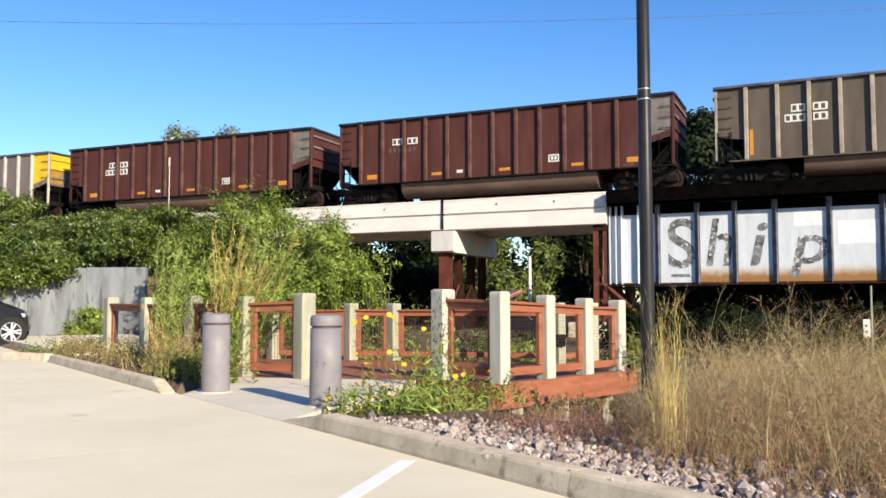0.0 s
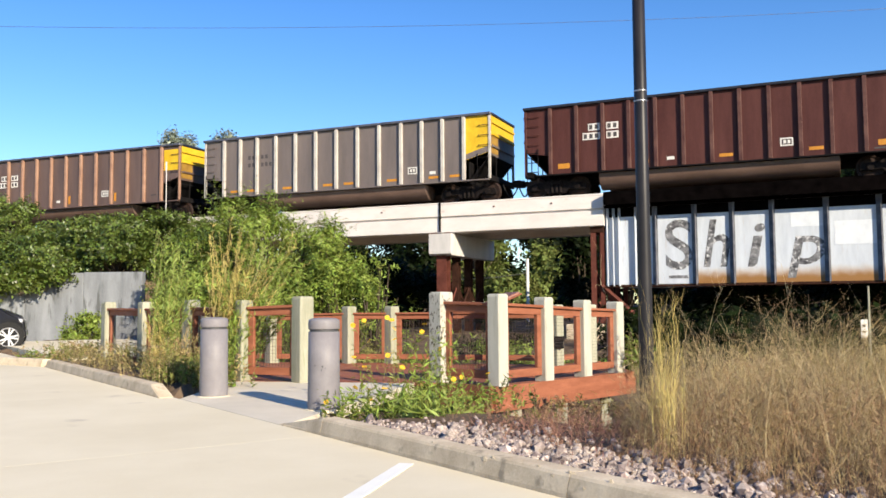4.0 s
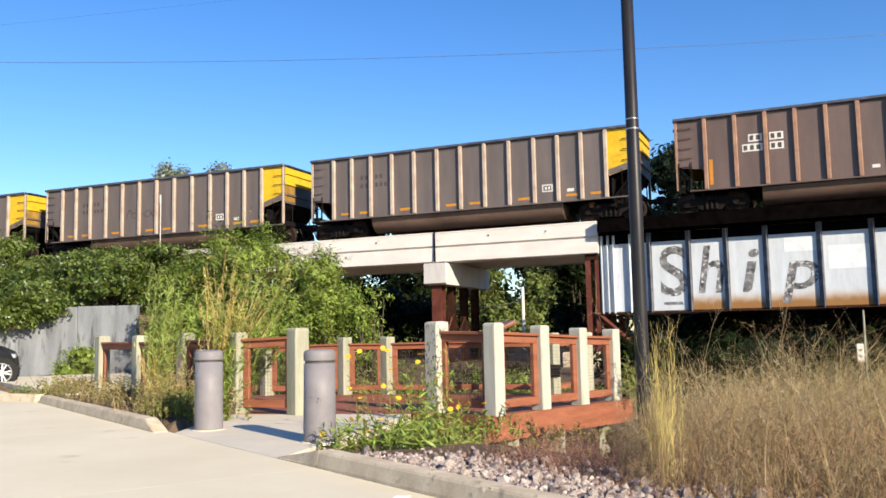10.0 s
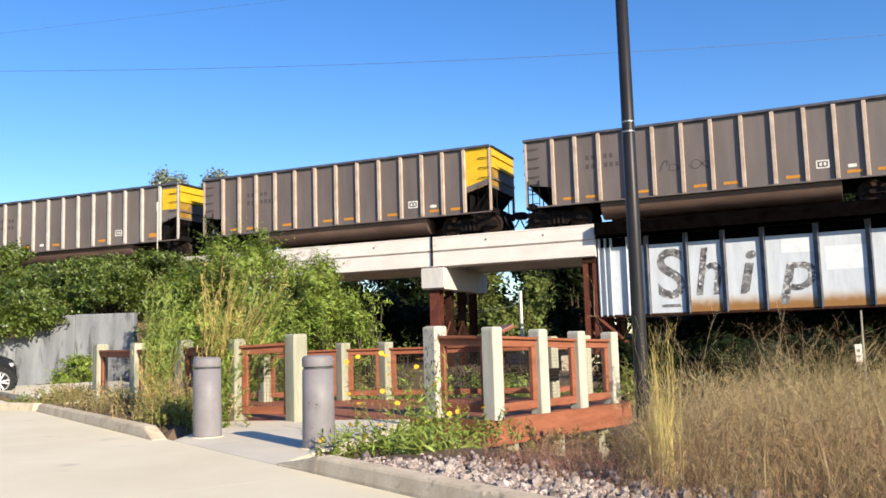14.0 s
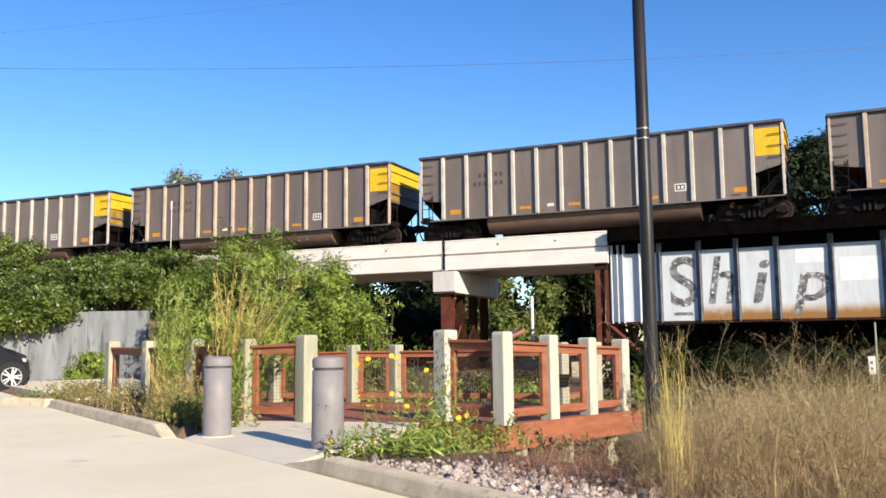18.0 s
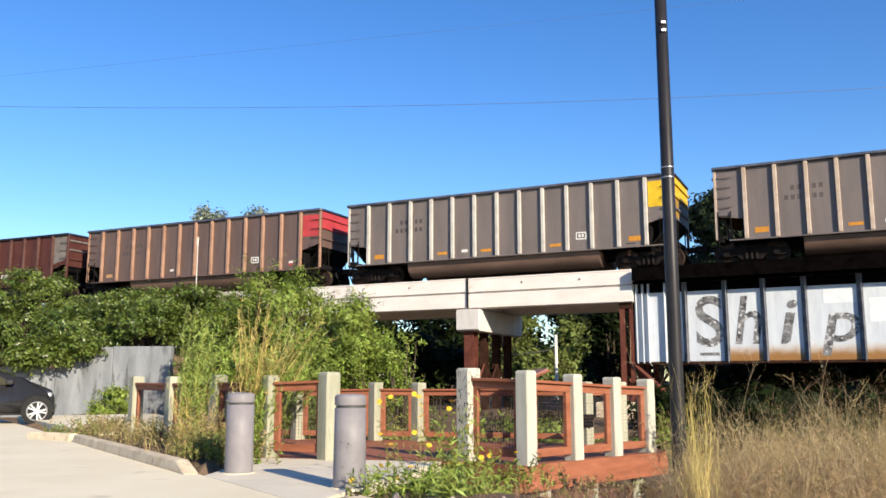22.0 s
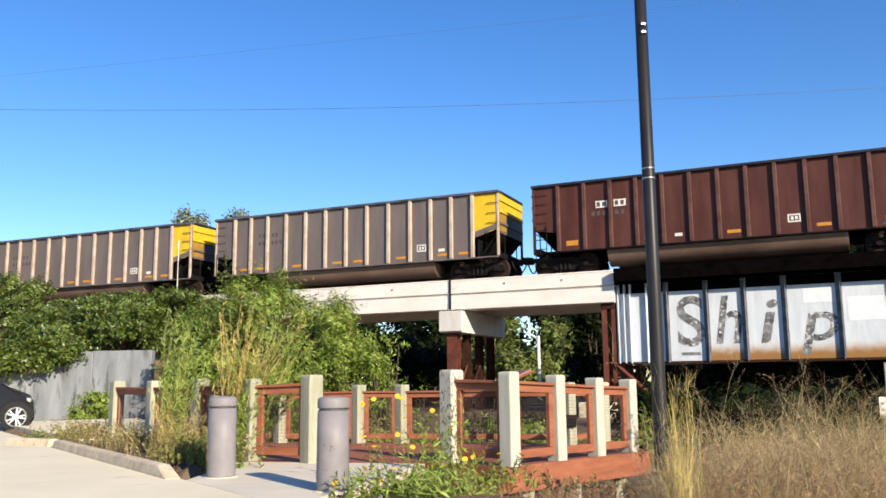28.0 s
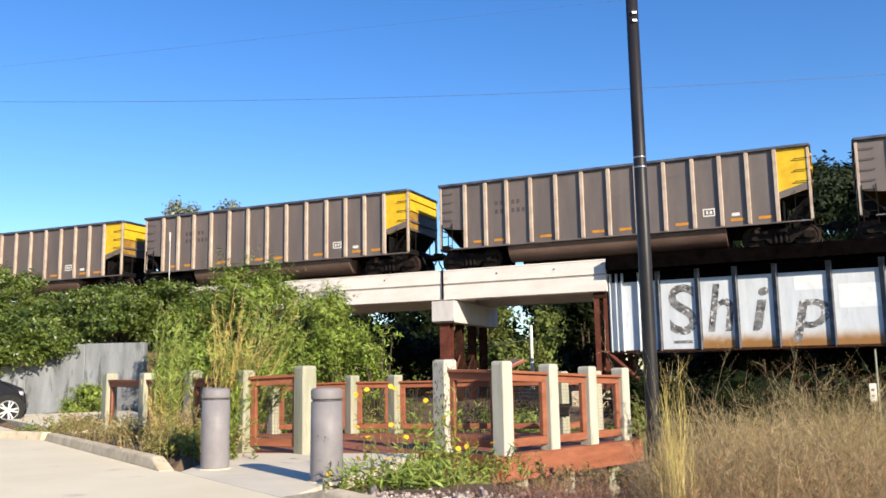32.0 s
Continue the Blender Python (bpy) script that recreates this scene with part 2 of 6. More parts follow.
SIDES = {
    "brown": (material("side_brown", (0.050, 0.016, 0.014), (0.086, 0.032, 0.027), 0.9, 0.55, 0.1, fine=25, streak=(2, 1, 0.35), spec=0.18),
              material("rib_brown", (0.056, 0.022, 0.020), (0.112, 0.056, 0.046), 2, 0.55, 0.1, fine=25, spec=0.2)),
    "rust": (material("side_rust", (0.074, 0.044, 0.036), (0.114, 0.071, 0.058), 0.9, 0.55, 0.1, fine=25, streak=(2, 1, 0.35), spec=0.8),
             material("rib_tan", (0.23, 0.13, 0.09), (0.35, 0.21, 0.145), 2, 0.55, 0.1, fine=25, spec=0.2)),
    "mauve": (material("side_mauve", (0.077, 0.059, 0.053), (0.122, 0.093, 0.085), 0.9, 0.58, 0.1, fine=25, streak=(2, 1, 0.35), spec=1.0),
              material("rib_beige", (0.320, 0.240, 0.184), (0.464, 0.376, 0.312), 2, 0.5, 0.1, fine=25, spec=0.35)),
    "umber": (material("side_umber", (0.070, 0.055, 0.044), (0.115, 0.092, 0.074), 0.9, 0.5, 0.1, fine=25, streak=(2, 1, 0.35), spec=0.18),
              material("rib_dull", (0.22, 0.185, 0.15), (0.34, 0.30, 0.25), 2, 0.5, 0.1, fine=25, spec=0.2)),
    "grey": (material("side_grey", (0.092, 0.072, 0.064), (0.142, 0.111, 0.099), 0.9, 0.58, 0.1, fine=25, streak=(2, 1, 0.35), spec=1.0),
             material("rib_pale", (0.347, 0.316, 0.287), (0.483, 0.453, 0.415), 2, 0.5, 0.1, fine=25, spec=0.35)),
}
M["leaf_pale"] = material("leaf_pale", (0.17, 0.20, 0.145), (0.32, 0.35, 0.27), 1.0, 0.6, 0.0, island=0.4, trans=0.2, spec=0.2)
M["leaf"] = material("leaf", (0.066, 0.102, 0.014), (0.195, 0.245, 0.042), 2.0, 0.5, 0.0, island=0.5, trans=0.16, spec=0.25)
M["leaf_bright"] = material("leaf_bright", (0.135, 0.190, 0.028), (0.27, 0.335, 0.065), 2.0, 0.5, 0.0, island=0.45, trans=0.2, spec=0.25)
M["leaf_reed"] = material("leaf_reed", (0.18, 0.24, 0.045), (0.34, 0.41, 0.105), 2.0, 0.5, 0.0, island=0.35, trans=0.3, spec=0.25)
M["leaf_gold"] = material("leaf_gold", (0.33, 0.265, 0.075), (0.53, 0.435, 0.155), 2.0, 0.6, 0.0, island=0.35, trans=0.3, spec=0.2)
M["leaf_far"] = material("leaf_far", (0.012, 0.02, 0.01), (0.036, 0.05, 0.024), 0.8, 0.6, 0.0, island=0.5, trans=0.2, spec=0.1)
M["leaf_bank"] = material("leaf_bank", (0.043, 0.072, 0.011), (0.145, 0.184, 0.034), 1.2, 0.42, 0.0, island=0.5, trans=0.16, spec=0.45)
M["leaf_mid"] = material("leaf_mid", (0.075, 0.098, 0.022), (0.17, 0.195, 0.055), 0.8, 0.6, 0.0, island=0.5, trans=0.2, spec=0.1)
M["leaf_khaki"] = material("leaf_khaki", (0.155, 0.13, 0.05), (0.285, 0.24, 0.105), 2.0, 0.7, 0.0, island=0.4, trans=0.22, spec=0.15)
# leaf colour with the shade under and beyond the bridge mixed in
M["leaf_shade"] = material("leaf_shade", (0.004, 0.008, 0.002), (0.013, 0.021, 0.005), 0.6, 0.6, 0.0, island=0.5, trans=0.15, spec=0.08)
M["leaf_olive"] = material("leaf_olive", (0.150, 0.155, 0.038), (0.280, 0.270, 0.085), 2.0, 0.65, 0.0, island=0.4, trans=0.22, spec=0.2)
M["straw_pale"] = material("straw_pale", (0.34, 0.25, 0.14), (0.53, 0.42, 0.255), 2.0, 0.75, 0.0, island=0.4, trans=0.3, spec=0.2)
M["straw"] = material("straw", (0.29, 0.205, 0.098), (0.46, 0.345, 0.185), 2.0, 0.75, 0.0, island=0.4, trans=0.25, spec=0.2)
M["straw_red"] = material("straw_red", (0.25, 0.143, 0.083), (0.38, 0.250, 0.147), 2.0, 0.8, 0.0, island=0.4, trans=0.2, spec=0.15)
M["straw_rose"] = material("straw_rose", (0.27, 0.130, 0.095), (0.40, 0.22, 0.165), 2.0, 0.8, 0.0, island=0.4, trans=0.2, spec=0.15)
M["straw_gold"] = material("straw_gold", (0.45, 0.345, 0.105), (0.62, 0.49, 0.19), 2.0, 0.7, 0.0, island=0.3, trans=0.25)
M["bark"] = material("bark", (0.044, 0.034, 0.024), (0.096, 0.076, 0.056), 6, 0.9, 0.6, fine=40, spec=0.1)
M["petal"] = material("petal", (0.8, 0.42, 0.008), (0.88, 0.56, 0.02), 9, 0.6, 0.0, trans=0.2)
M["car_paint"] = material("car_paint", (0.035, 0.035, 0.038), (0.042, 0.042, 0.046), 3, 0.22, 0.0, metal=0.5)
M["rubber"] = material("rubber", (0.012, 0.012, 0.012), (0.022, 0.022, 0.022), 20, 0.8, 0.1, spec=0.2)
M["alloy"] = material("alloy", (0.42, 0.42, 0.43), (0.5, 0.5, 0.51), 10, 0.4, 0.0, metal=0.5)
M["glass_dark"] = material("tinted_glass", (0.01, 0.012, 0.014), (0.014, 0.016, 0.018), 2, 0.05, 0.0)
M["panel_sign"] = material("sign_panel", (0.2, 0.075, 0.05), (0.29, 0.12, 0.08), 5, 0.5, 0.05)
M["white_post"] = material("white_post", (0.66, 0.63, 0.55), (0.76, 0.73, 0.66), 5, 0.7, 0.1)
M["wire"] = material("cable", (0.03, 0.03, 0.04), (0.05, 0.05, 0.06), 5, 0.6, 0.0)


# ---------------------------------------------------------------- mesh helpers
def link(name, me, mat, parent=None, label="", m=None):
    ob = new(name, me)
    if mat and not me.materials:
        me.materials.append(mat)
    if parent:
        ob.parent = parent
    if m is not None:
        ob.matrix_basis = m
    if label:
        ob["label"] = label
    return ob


def part(name, bm, mat, parent=None, label="", m=None, smooth=False):
    me = bpy.data.meshes.new(name)
    bmesh.ops.recalc_face_normals(bm, faces=bm.faces)
    bm.to_mesh(me)
    bm.free()
    if smooth:
        for p in me.polygons:
            p.use_smooth = True
    return link(name, me, mat, parent, label, m)


def box(x0, x1, y0, y1, z0, z1, bm=None, bevel=0.0, m=None):
    bm = bm or bmesh.new()
    vs = bmesh.ops.create_cube(bm, size=1.0)["verts"]
    for v in vs:
        v.co = Vector((x0 + (v.co.x + 0.5) * (x1 - x0), y0 + (v.co.y + 0.5) * (y1 - y0), z0 + (v.co.z + 0.5) * (z1 - z0)))
    if bevel:
        es = list({e for v in vs for e in v.link_edges})
        r = bmesh.ops.bevel(bm, geom=es, offset=bevel, segments=1, affect="EDGES", profile=0.5)
        vs = list({v for f in r["faces"] for v in f.verts} | {v for v in vs if v.is_valid})
    if m is not None:
        bmesh.ops.transform(bm, matrix=m, verts=vs)
    return bm


def tube(p0, p1, r0, r1=None, n=10, bm=None, cap=True):
    bm = bm or bmesh.new()
    p0, p1 = Vector(p0), Vector(p1)
    r1 = r0 if r1 is None else r1
    d = (p1 - p0)
    q = d.to_track_quat("Z", "Y").to_matrix().to_4x4()
    a = [bm.verts.new(p0 + q @ Vector((r0 * math.cos(2 * math.pi * i / n), r0 * math.sin(2 * math.pi * i / n), 0))) for i in range(n)]
    b = [bm.verts.new(p1 + q @ Vector((r1 * math.cos(2 * math.pi * i / n), r1 * math.sin(2 * math.pi * i / n), 0))) for i in range(n)]
    for i in range(n):
        bm.faces.new((a[i], a[(i + 1) % n], b[(i + 1) % n], b[i]))
    if cap:
        bm.faces.new(a[::-1])
        bm.faces.new(b)
    return bm


def lathe(profile, n=24, bm=None):
    """Turn (radius, height) pairs round the z axis."""
    bm = bm or bmesh.new()
    rings = []
    for r, z in profile:
        rings.append([bm.verts.new((r * math.cos(2 * math.pi * i / n), r * math.sin(2 * math.pi * i / n), z)) for i in range(n)])
    for a, b in zip(rings, rings[1:]):
        for i in range(n):
            bm.faces.new((a[i], a[(i + 1) % n], b[(i + 1) % n], b[i]))
    bm.faces.new(rings[0][::-1])
    bm.faces.new(rings[-1])
    return bm


def prism(outline, w0, w1, axis="y", bm=None):
    """A polygon in two axes, thick along the third: axis y takes (x, z), axis x takes (y, z), axis z takes (x, y)."""
    bm = bm or bmesh.new()

    def at(a, b, w):
        return (a, w, b) if axis == "y" else (w, a, b) if axis == "x" else (a, b, w)
    f = [bm.verts.new(at(a, b, w0)) for a, b in outline]
    g = [bm.verts.new(at(a, b, w1)) for a, b in outline]
    bm.faces.new(f[::-1])
    bm.faces.new(g)
    for i in range(len(f)):
        j = (i + 1) % len(f)
        bm.faces.new((f[i], f[j], g[j], g[i]))
    return bm


def quads(name, v, mat, parent=None, label="", corners=4):
    """A mesh of loose faces from an array (faces * corners, 3)."""
    me = bpy.data.meshes.new(name)
    k = len(v) // corners
    me.vertices.add(len(v))
    me.vertices.foreach_set("co", np.ascontiguousarray(v, dtype=np.float32).ravel())
    me.loops.add(len(v))
    me.loops.foreach_set("vertex_index", np.arange(len(v), dtype=np.int32))
    me.polygons.add(k)
    me.polygons.foreach_set("loop_start", np.arange(0, len(v), corners, dtype=np.int32))
    me.update(calc_edges=True)
    return link(name, me, mat, parent, label)


def empty(name, m, **tags):
    ob = new(name)
    ob.empty_display_size = 0.2
    ob.matrix_basis = m
    return tagged(ob, **tags)


def smooth_step(a, b, x):
    t = np.clip((x - a) / (b - a), 0, 1)
    return t * t * (3 - 2 * t)


# ---------------------------------------------------------------- the plan
KP, KD, KN = np.array((-1.06, 7.30)), np.array((-0.574, 0.819)), np.array((0.819, 0.574))   # kerb line, its way, its far side
HEAD, CURVE, S0 = radians(-23.337), -1 / 1083.15, (-3.246, 37.570)                           # the track's near car side


def track(s, off=0.0, z=0.0):
    """A place by the track: s metres along it, off metres beyond its centre line, z above the rail."""
    h = HEAD + CURVE * s
    x = S0[0] + (math.sin(h) - math.sin(HEAD)) / CURVE
    y = S0[1] - (math.cos(h) - math.cos(HEAD)) / CURVE
    o = off + 1.6
    return Vector((x - math.sin(h) * o, y + math.cos(h) * o, 5.45 - 0.0012 * s + z))


def track_pose(s, off=0.0, z=0.0):
    return Matrix.Translation(track(s, off, z)) @ Matrix.Rotation(HEAD + CURVE * s, 4, "Z")


def plan(u, n, z=0.0):
    """A place u metres along the kerb line (away) and n metres beyond it."""
    p = KP + KD * u + KN * n
    return Vector((p[0], p[1], z))


def ground_height(x, y):
    x, y = np.asarray(x, float), np.asarray(y, float)
    dx, dy = x - KP[0], y - KP[1]
    u, n = dx * KD[0] + dy * KD[1], dx * KN[0] + dy * KN[1]
    far = -np.sin(HEAD) * (x - S0[0]) + np.cos(HEAD) * (y - S0[1]) - 1.6      # beyond the track's centre
    along = np.cos(HEAD) * (x - S0[0]) + np.sin(HEAD) * (y - S0[1])
    walk_way = smooth_step(0.1, 0.5, u) * (1 - smooth_step(3.8, 4.15, u - 1.35 * np.clip(n, 0, 1.6))) * (1 - smooth_step(4.6, 5.2, n))
    z = -0.14 + 0.21 * smooth_step(-0.05, 0.32, n) * (1 - walk_way)
    edge = np.where(u > 5.7, 1.72 - 0.11 * (u - 5.7), 1.72 + 0.6 * (5.7 - u))     # the deck's outline beside the kerb strip
    z = z - 0.30 * smooth_step(0.0, 0.16, n - edge) * smooth_step(3.8, 4.3, u)
    creek = smooth_step(1.2, 8.0, n) * (1 - smooth_step(7.0, 15.0, u))
    z = z - (1.5 - 1.05 * smooth_step(6, 10, n)) * creek
    z = z + 0.25 * smooth_step(14, 26, u) * smooth_step(6, 14, n)
    bank = np.clip((9.5 - np.abs(far)) / 6.5, 0, 1) * smooth_step(-6, -11, along)
    z = z * (1 - bank) + 5.05 * bank
    hill = smooth_step(10, 60, far) * 1.2
    return z + hill


# ---------------------------------------------------------------- ground, lot, kerbs
def build_ground():
    def spread(lo, hi, mid, n):
        t = np.linspace(-1, 1, n)
        w = np.sign(t) * np.abs(t) ** 3.2
        return np.where(w < 0, mid + (mid - lo) * w + 17 * t, mid + (hi - mid) * w + 17 * t)
    xs, ys = spread(-900, 900, -0.5, 420), spread(-500, 1500, 6, 420)
    gx, gy = np.meshgrid(xs, ys)
    gz = ground_height(gx, gy)
    v = np.stack([gx.ravel(), gy.ravel(), gz.ravel()], 1)
    w = len(xs)
    i = np.arange((len(ys) - 1) * w).reshape(-1, w)[:, :-1].ravel()
    me = bpy.data.meshes.new("ground")
    me.from_pydata(v.tolist(), [], np.stack([i, i + 1, i + w + 1, i + w], 1).tolist())
    tagged(link("ground", me, M["soil"]), "bare brown soil with dry litter", "ground", kind="structure")


def strip(name, pts, mat, z0, z1, label, category):
    bm = prism(pts, z0, z1, "z")
    return tagged(part(name, bm, mat), label, category, kind="structure")


def build_lot():
    # slabs of the lot, cut by narrow joints, in the kerb's own directions
    lot = empty("parking_lot", pose(0, 0, 0), label="pale beige concrete parking lot slabs with narrow joints", category="pavement", kind="structure")
    edges_u = [-40, -9.2, -4.6, 0.0, 4.65, 9.3, 14.0, 18.6, 40]
    edges_n = [-40, -13.5, -9.0, -4.5, -0.0]
    g = 0.0015
    for u0, u1 in zip(edges_u, edges_u[1:]):
        for n0, n1 in zip(edges_n, edges_n[1:]):
            c = [plan(u0 + g, n0 + g), plan(u1 - g, n0 + g), plan(u1 - g, n1 - g), plan(u0 + g, n1 - g)]
            part("slab", prism([(p.x, p.y) for p in c], -0.15, 0.0, "z"), M["lot"], lot)
    # painted stall line
    d = Vector((-0.235, -0.972))
    a = Vector((-0.275, 5.95))
    b = a + d * 5.2
    w = Vector((d.y, -d.x)) * 0.052
    pts = [(a + w), (a - w), (b - w), (b + w)]
    tagged(part("stall_line", prism([(p.x, p.y) for p in pts], 0.001, 0.005, "z"), M["stripe"]), "worn white painted stall line on the lot", "road marking", kind="structure")


def kerb_piece(parent, u0, u1, nose0=False, nose1=False, name="kerb_stone", out0=0.0, out1=0.0):
    """One kerb length with a battered face, rounded front edge and, at an opening, a sloping nose."""
    prof = [(0.0, -0.10), (0.0, 0.02), (0.022, 0.112), (0.034, 0.128), (0.052, 0.135), (0.165, 0.135), (0.175, 0.128), (0.175, -0.10)]
    bm = bmesh.new()
    cuts = [(u0, 1.0), (u1, 1.0)]
    if nose0:
        cuts = [(u0 - 0.42, 0.03), (u0, 1.0), (u1, 1.0)]
    if nose1:
        cuts = [(u0, 1.0), (u1, 1.0), (u1 + 0.80, 0.03)]
    rings = []
    for u, k in cuts:
        o = out0 + (out1 - out0) * (u - u0) / (u1 - u0)
        rings.append([bm.verts.new(plan(u, n + o, z if z < 0.01 else 0.004 + z * k)) for n, z in prof])
    for a, b in zip(rings, rings[1:]):
        for i in range(len(prof)):
            j = (i + 1) % len(prof)
            bm.faces.new((a[i], a[j], b[j], b[i]))
    bm.faces.new(rings[0])
    bm.faces.new(rings[-1][::-1])
    return part(name, bm, M["kerb"], parent)


def build_kerbs():
    k = empty("kerb_right", pose(0, 0, 0), label="grey concrete kerb with chipped edge beside the rocks", category="kerb", kind="structure")
    kerb_piece(k, -2.995, -0.006)
    # nose at the opening, then lengths towards and past the eye
    kerb_piece(k, 0.0, 0.03, nose1=True)
    for i in range(1, 8):
        kerb_piece(k, -3.0 * (i + 1) + 0.005, -3.0 * i)
    rng = random.Random(3)
    for u, n, z, r in ((-2.23, 0.022, 0.09, 0.045), (-2.30, 0.028, 0.11, 0.03), (-2.20, 0.012, 0.05, 0.022), (-2.72, 0.036, 0.126, 0.022), (-2.86, 0.02, 0.10, 0.016), (-2.99, 0.04, 0.128, 0.034),
                       (-3.12, 0.012, 0.07, 0.014), (-3.30, 0.04, 0.127, 0.026), (-1.62, 0.038, 0.127, 0.02), (-1.05, 0.036, 0.126, 0.016)):
        bm = bmesh.new()
        bmesh.ops.create_icosphere(bm, subdivisions=1, radius=1.0)
        for v in bm.verts:
            v.co = v.co * rng.uniform(0.6, 1.2)
        m = Matrix.Translation(plan(u, n, z)) @ Matrix.Rotation(math.atan2(KD[1], KD[0]), 4, "Z") @ Matrix.Diagonal((r, r * 0.22, r, 1))
        part("spall", bm, M["kerb"], k, "pale broken patch", m=m)
    k2 = empty("kerb_left", pose(0, 0, 0), label="grey concrete kerb before the weeds", category="kerb", kind="structure")
    kerb_piece(k2, 4.33, 7.4, nose0=True, out0=-0.17, out1=-0.17)
    kerb_piece(k2, 7.406, 10.9, out0=-0.17, out1=-0.17)
    kerb_piece(k2, 11.2, 12.6, out0=-0.20, out1=-0.72)
    # pale gutter gap between the two lengths
    part("gutter", prism([(plan(10.91, -0.14).x, plan(10.91, -0.14).y), (plan(11.19, -0.14).x, plan(11.19, -0.14).y),
                          (plan(11.19, 0.9).x, plan(11.19, 0.9).y), (plan(10.91, 0.9).x, plan(10.91, 0.9).y)], -0.1, 0.02, "z"), M["kerb"], k2, "pale gutter opening")


def poly(pts):
    return [(p[0], p[1]) for p in pts]


def build_paths():
    # walkway from the opening to the deck, in jointed flags
    w = empty("walkway", pose(0, 0, 0), label="light grey concrete walkway flags between two bollards", category="path", kind="structure")
    a0, a1 = plan(0.75, 0.0), plan(3.65, 0.0)
    b0, b1 = Vector((-0.45, 12.2, 0)), Vector((-3.15, 12.74, 0))
    for i, (s, e) in enumerate([(0.0, 0.33), (0.335, 0.66), (0.665, 1.0)]):
        q = [a0.lerp(b0, s), a1.lerp(b1, s), a1.lerp(b1, e), a0.lerp(b0, e)]
        part("flag", prism(poly(q), -0.12, 0.003, "z"), M["walkway"], w)
    # driveway apron beyond the left kerb
    q = [plan(11.6, 0.4), plan(23, 0.4), plan(23, 4.6), plan(14.5, 3.2), plan(12.2, 2.6)]
    strip("driveway", poly(q), M["lot"], -0.1, 0.10, "pale concrete driveway apron beside the kerb", "pavement")


def build_wall():
    # low retaining wall at the foot of the bank
    m = pose(-11.9, 34.0, 0.0, 0, 0, 176)
    w = empty("retaining_wall", m, label="grey stained concrete retaining wall with form marks", category="wall", kind="structure")
    x = 0.0
    for i in range(4):
        top = [2.55, 2.53, 2.5, 2.48][i]
        part("wall_panel", box(x + 0.006, x + 2.38, -0.15, 0.2, -0.4, top, bevel=0.02), M["wall"], w)
        x += 2.386


# ---------------------------------------------------------------- the railway bridge
def build_beams():
    spans = [(-24.2, -13.9), (-13.85, -5.05), (-5.0, 3.60), (3.63, 10.45)]
    b = empty("concrete_spans", pose(0, 0, 0), label="white painted concrete railway beams with a shadow groove", category="bridge", kind="structure")
    for s0, s1 in spans[1:]:
        m = track_pose((s0 + s1) / 2)
        c = (s1 - s0) / 2 - 0.012
        # edge beam: slab lip above, groove, deep web below
        prof = [(-2.30, -0.13), (-2.30, -0.625), (-2.19, -0.64), (-2.19, -0.69), (-2.29, -0.71), (-2.275, -1.28), (-2.24, -1.31),
                (-1.55, -1.31), (-1.45, -0.95), (1.45, -0.95), (1.55, -1.31), (2.3, -1.31), (2.3, -0.13)]
        part("span", prism(prof, -c, c, "x"), M["beam"], b, m=m)
        part("ballast_bed", prism([(-2.0, -0.13), (-1.7, -0.02), (1.7, -0.02), (2.0, -0.13)], -c, c, "x"), M["ballast"], b, "grey crushed ballast", m=m)
        for i in (-1, 1):
            part("kerb_block", box(-c, c, i * 2.15 - 0.15, i * 2.15 + 0.15, -0.125, -0.06, bevel=0.015), M["beam"], b, m=m)
    # lifting patches and drain stubs on the face
    for s in (-2.9, 0.9, 6.0, 8.4):
        p = track_pose(s, -2.3, -0.33)
        part("drain_stub", tube((0, -0.035, 0), (0, 0.02, 0), 0.035, n=8), M["rust"], b, m=p)
    # steel angle over the joint
    part("joint_angle", box(-0.035, 0.035, -2.345, -2.303, -1.28, -0.05), M["black"], b, "dark joint plate", m=track_pose(3.615))
    # bearing blocks
    for s in (3.3, 3.95):
        part("bearing", box(-0.14, 0.14, -2.38, -1.7, -1.36, -1.312), M["rust"], b, m=track_pose(s))


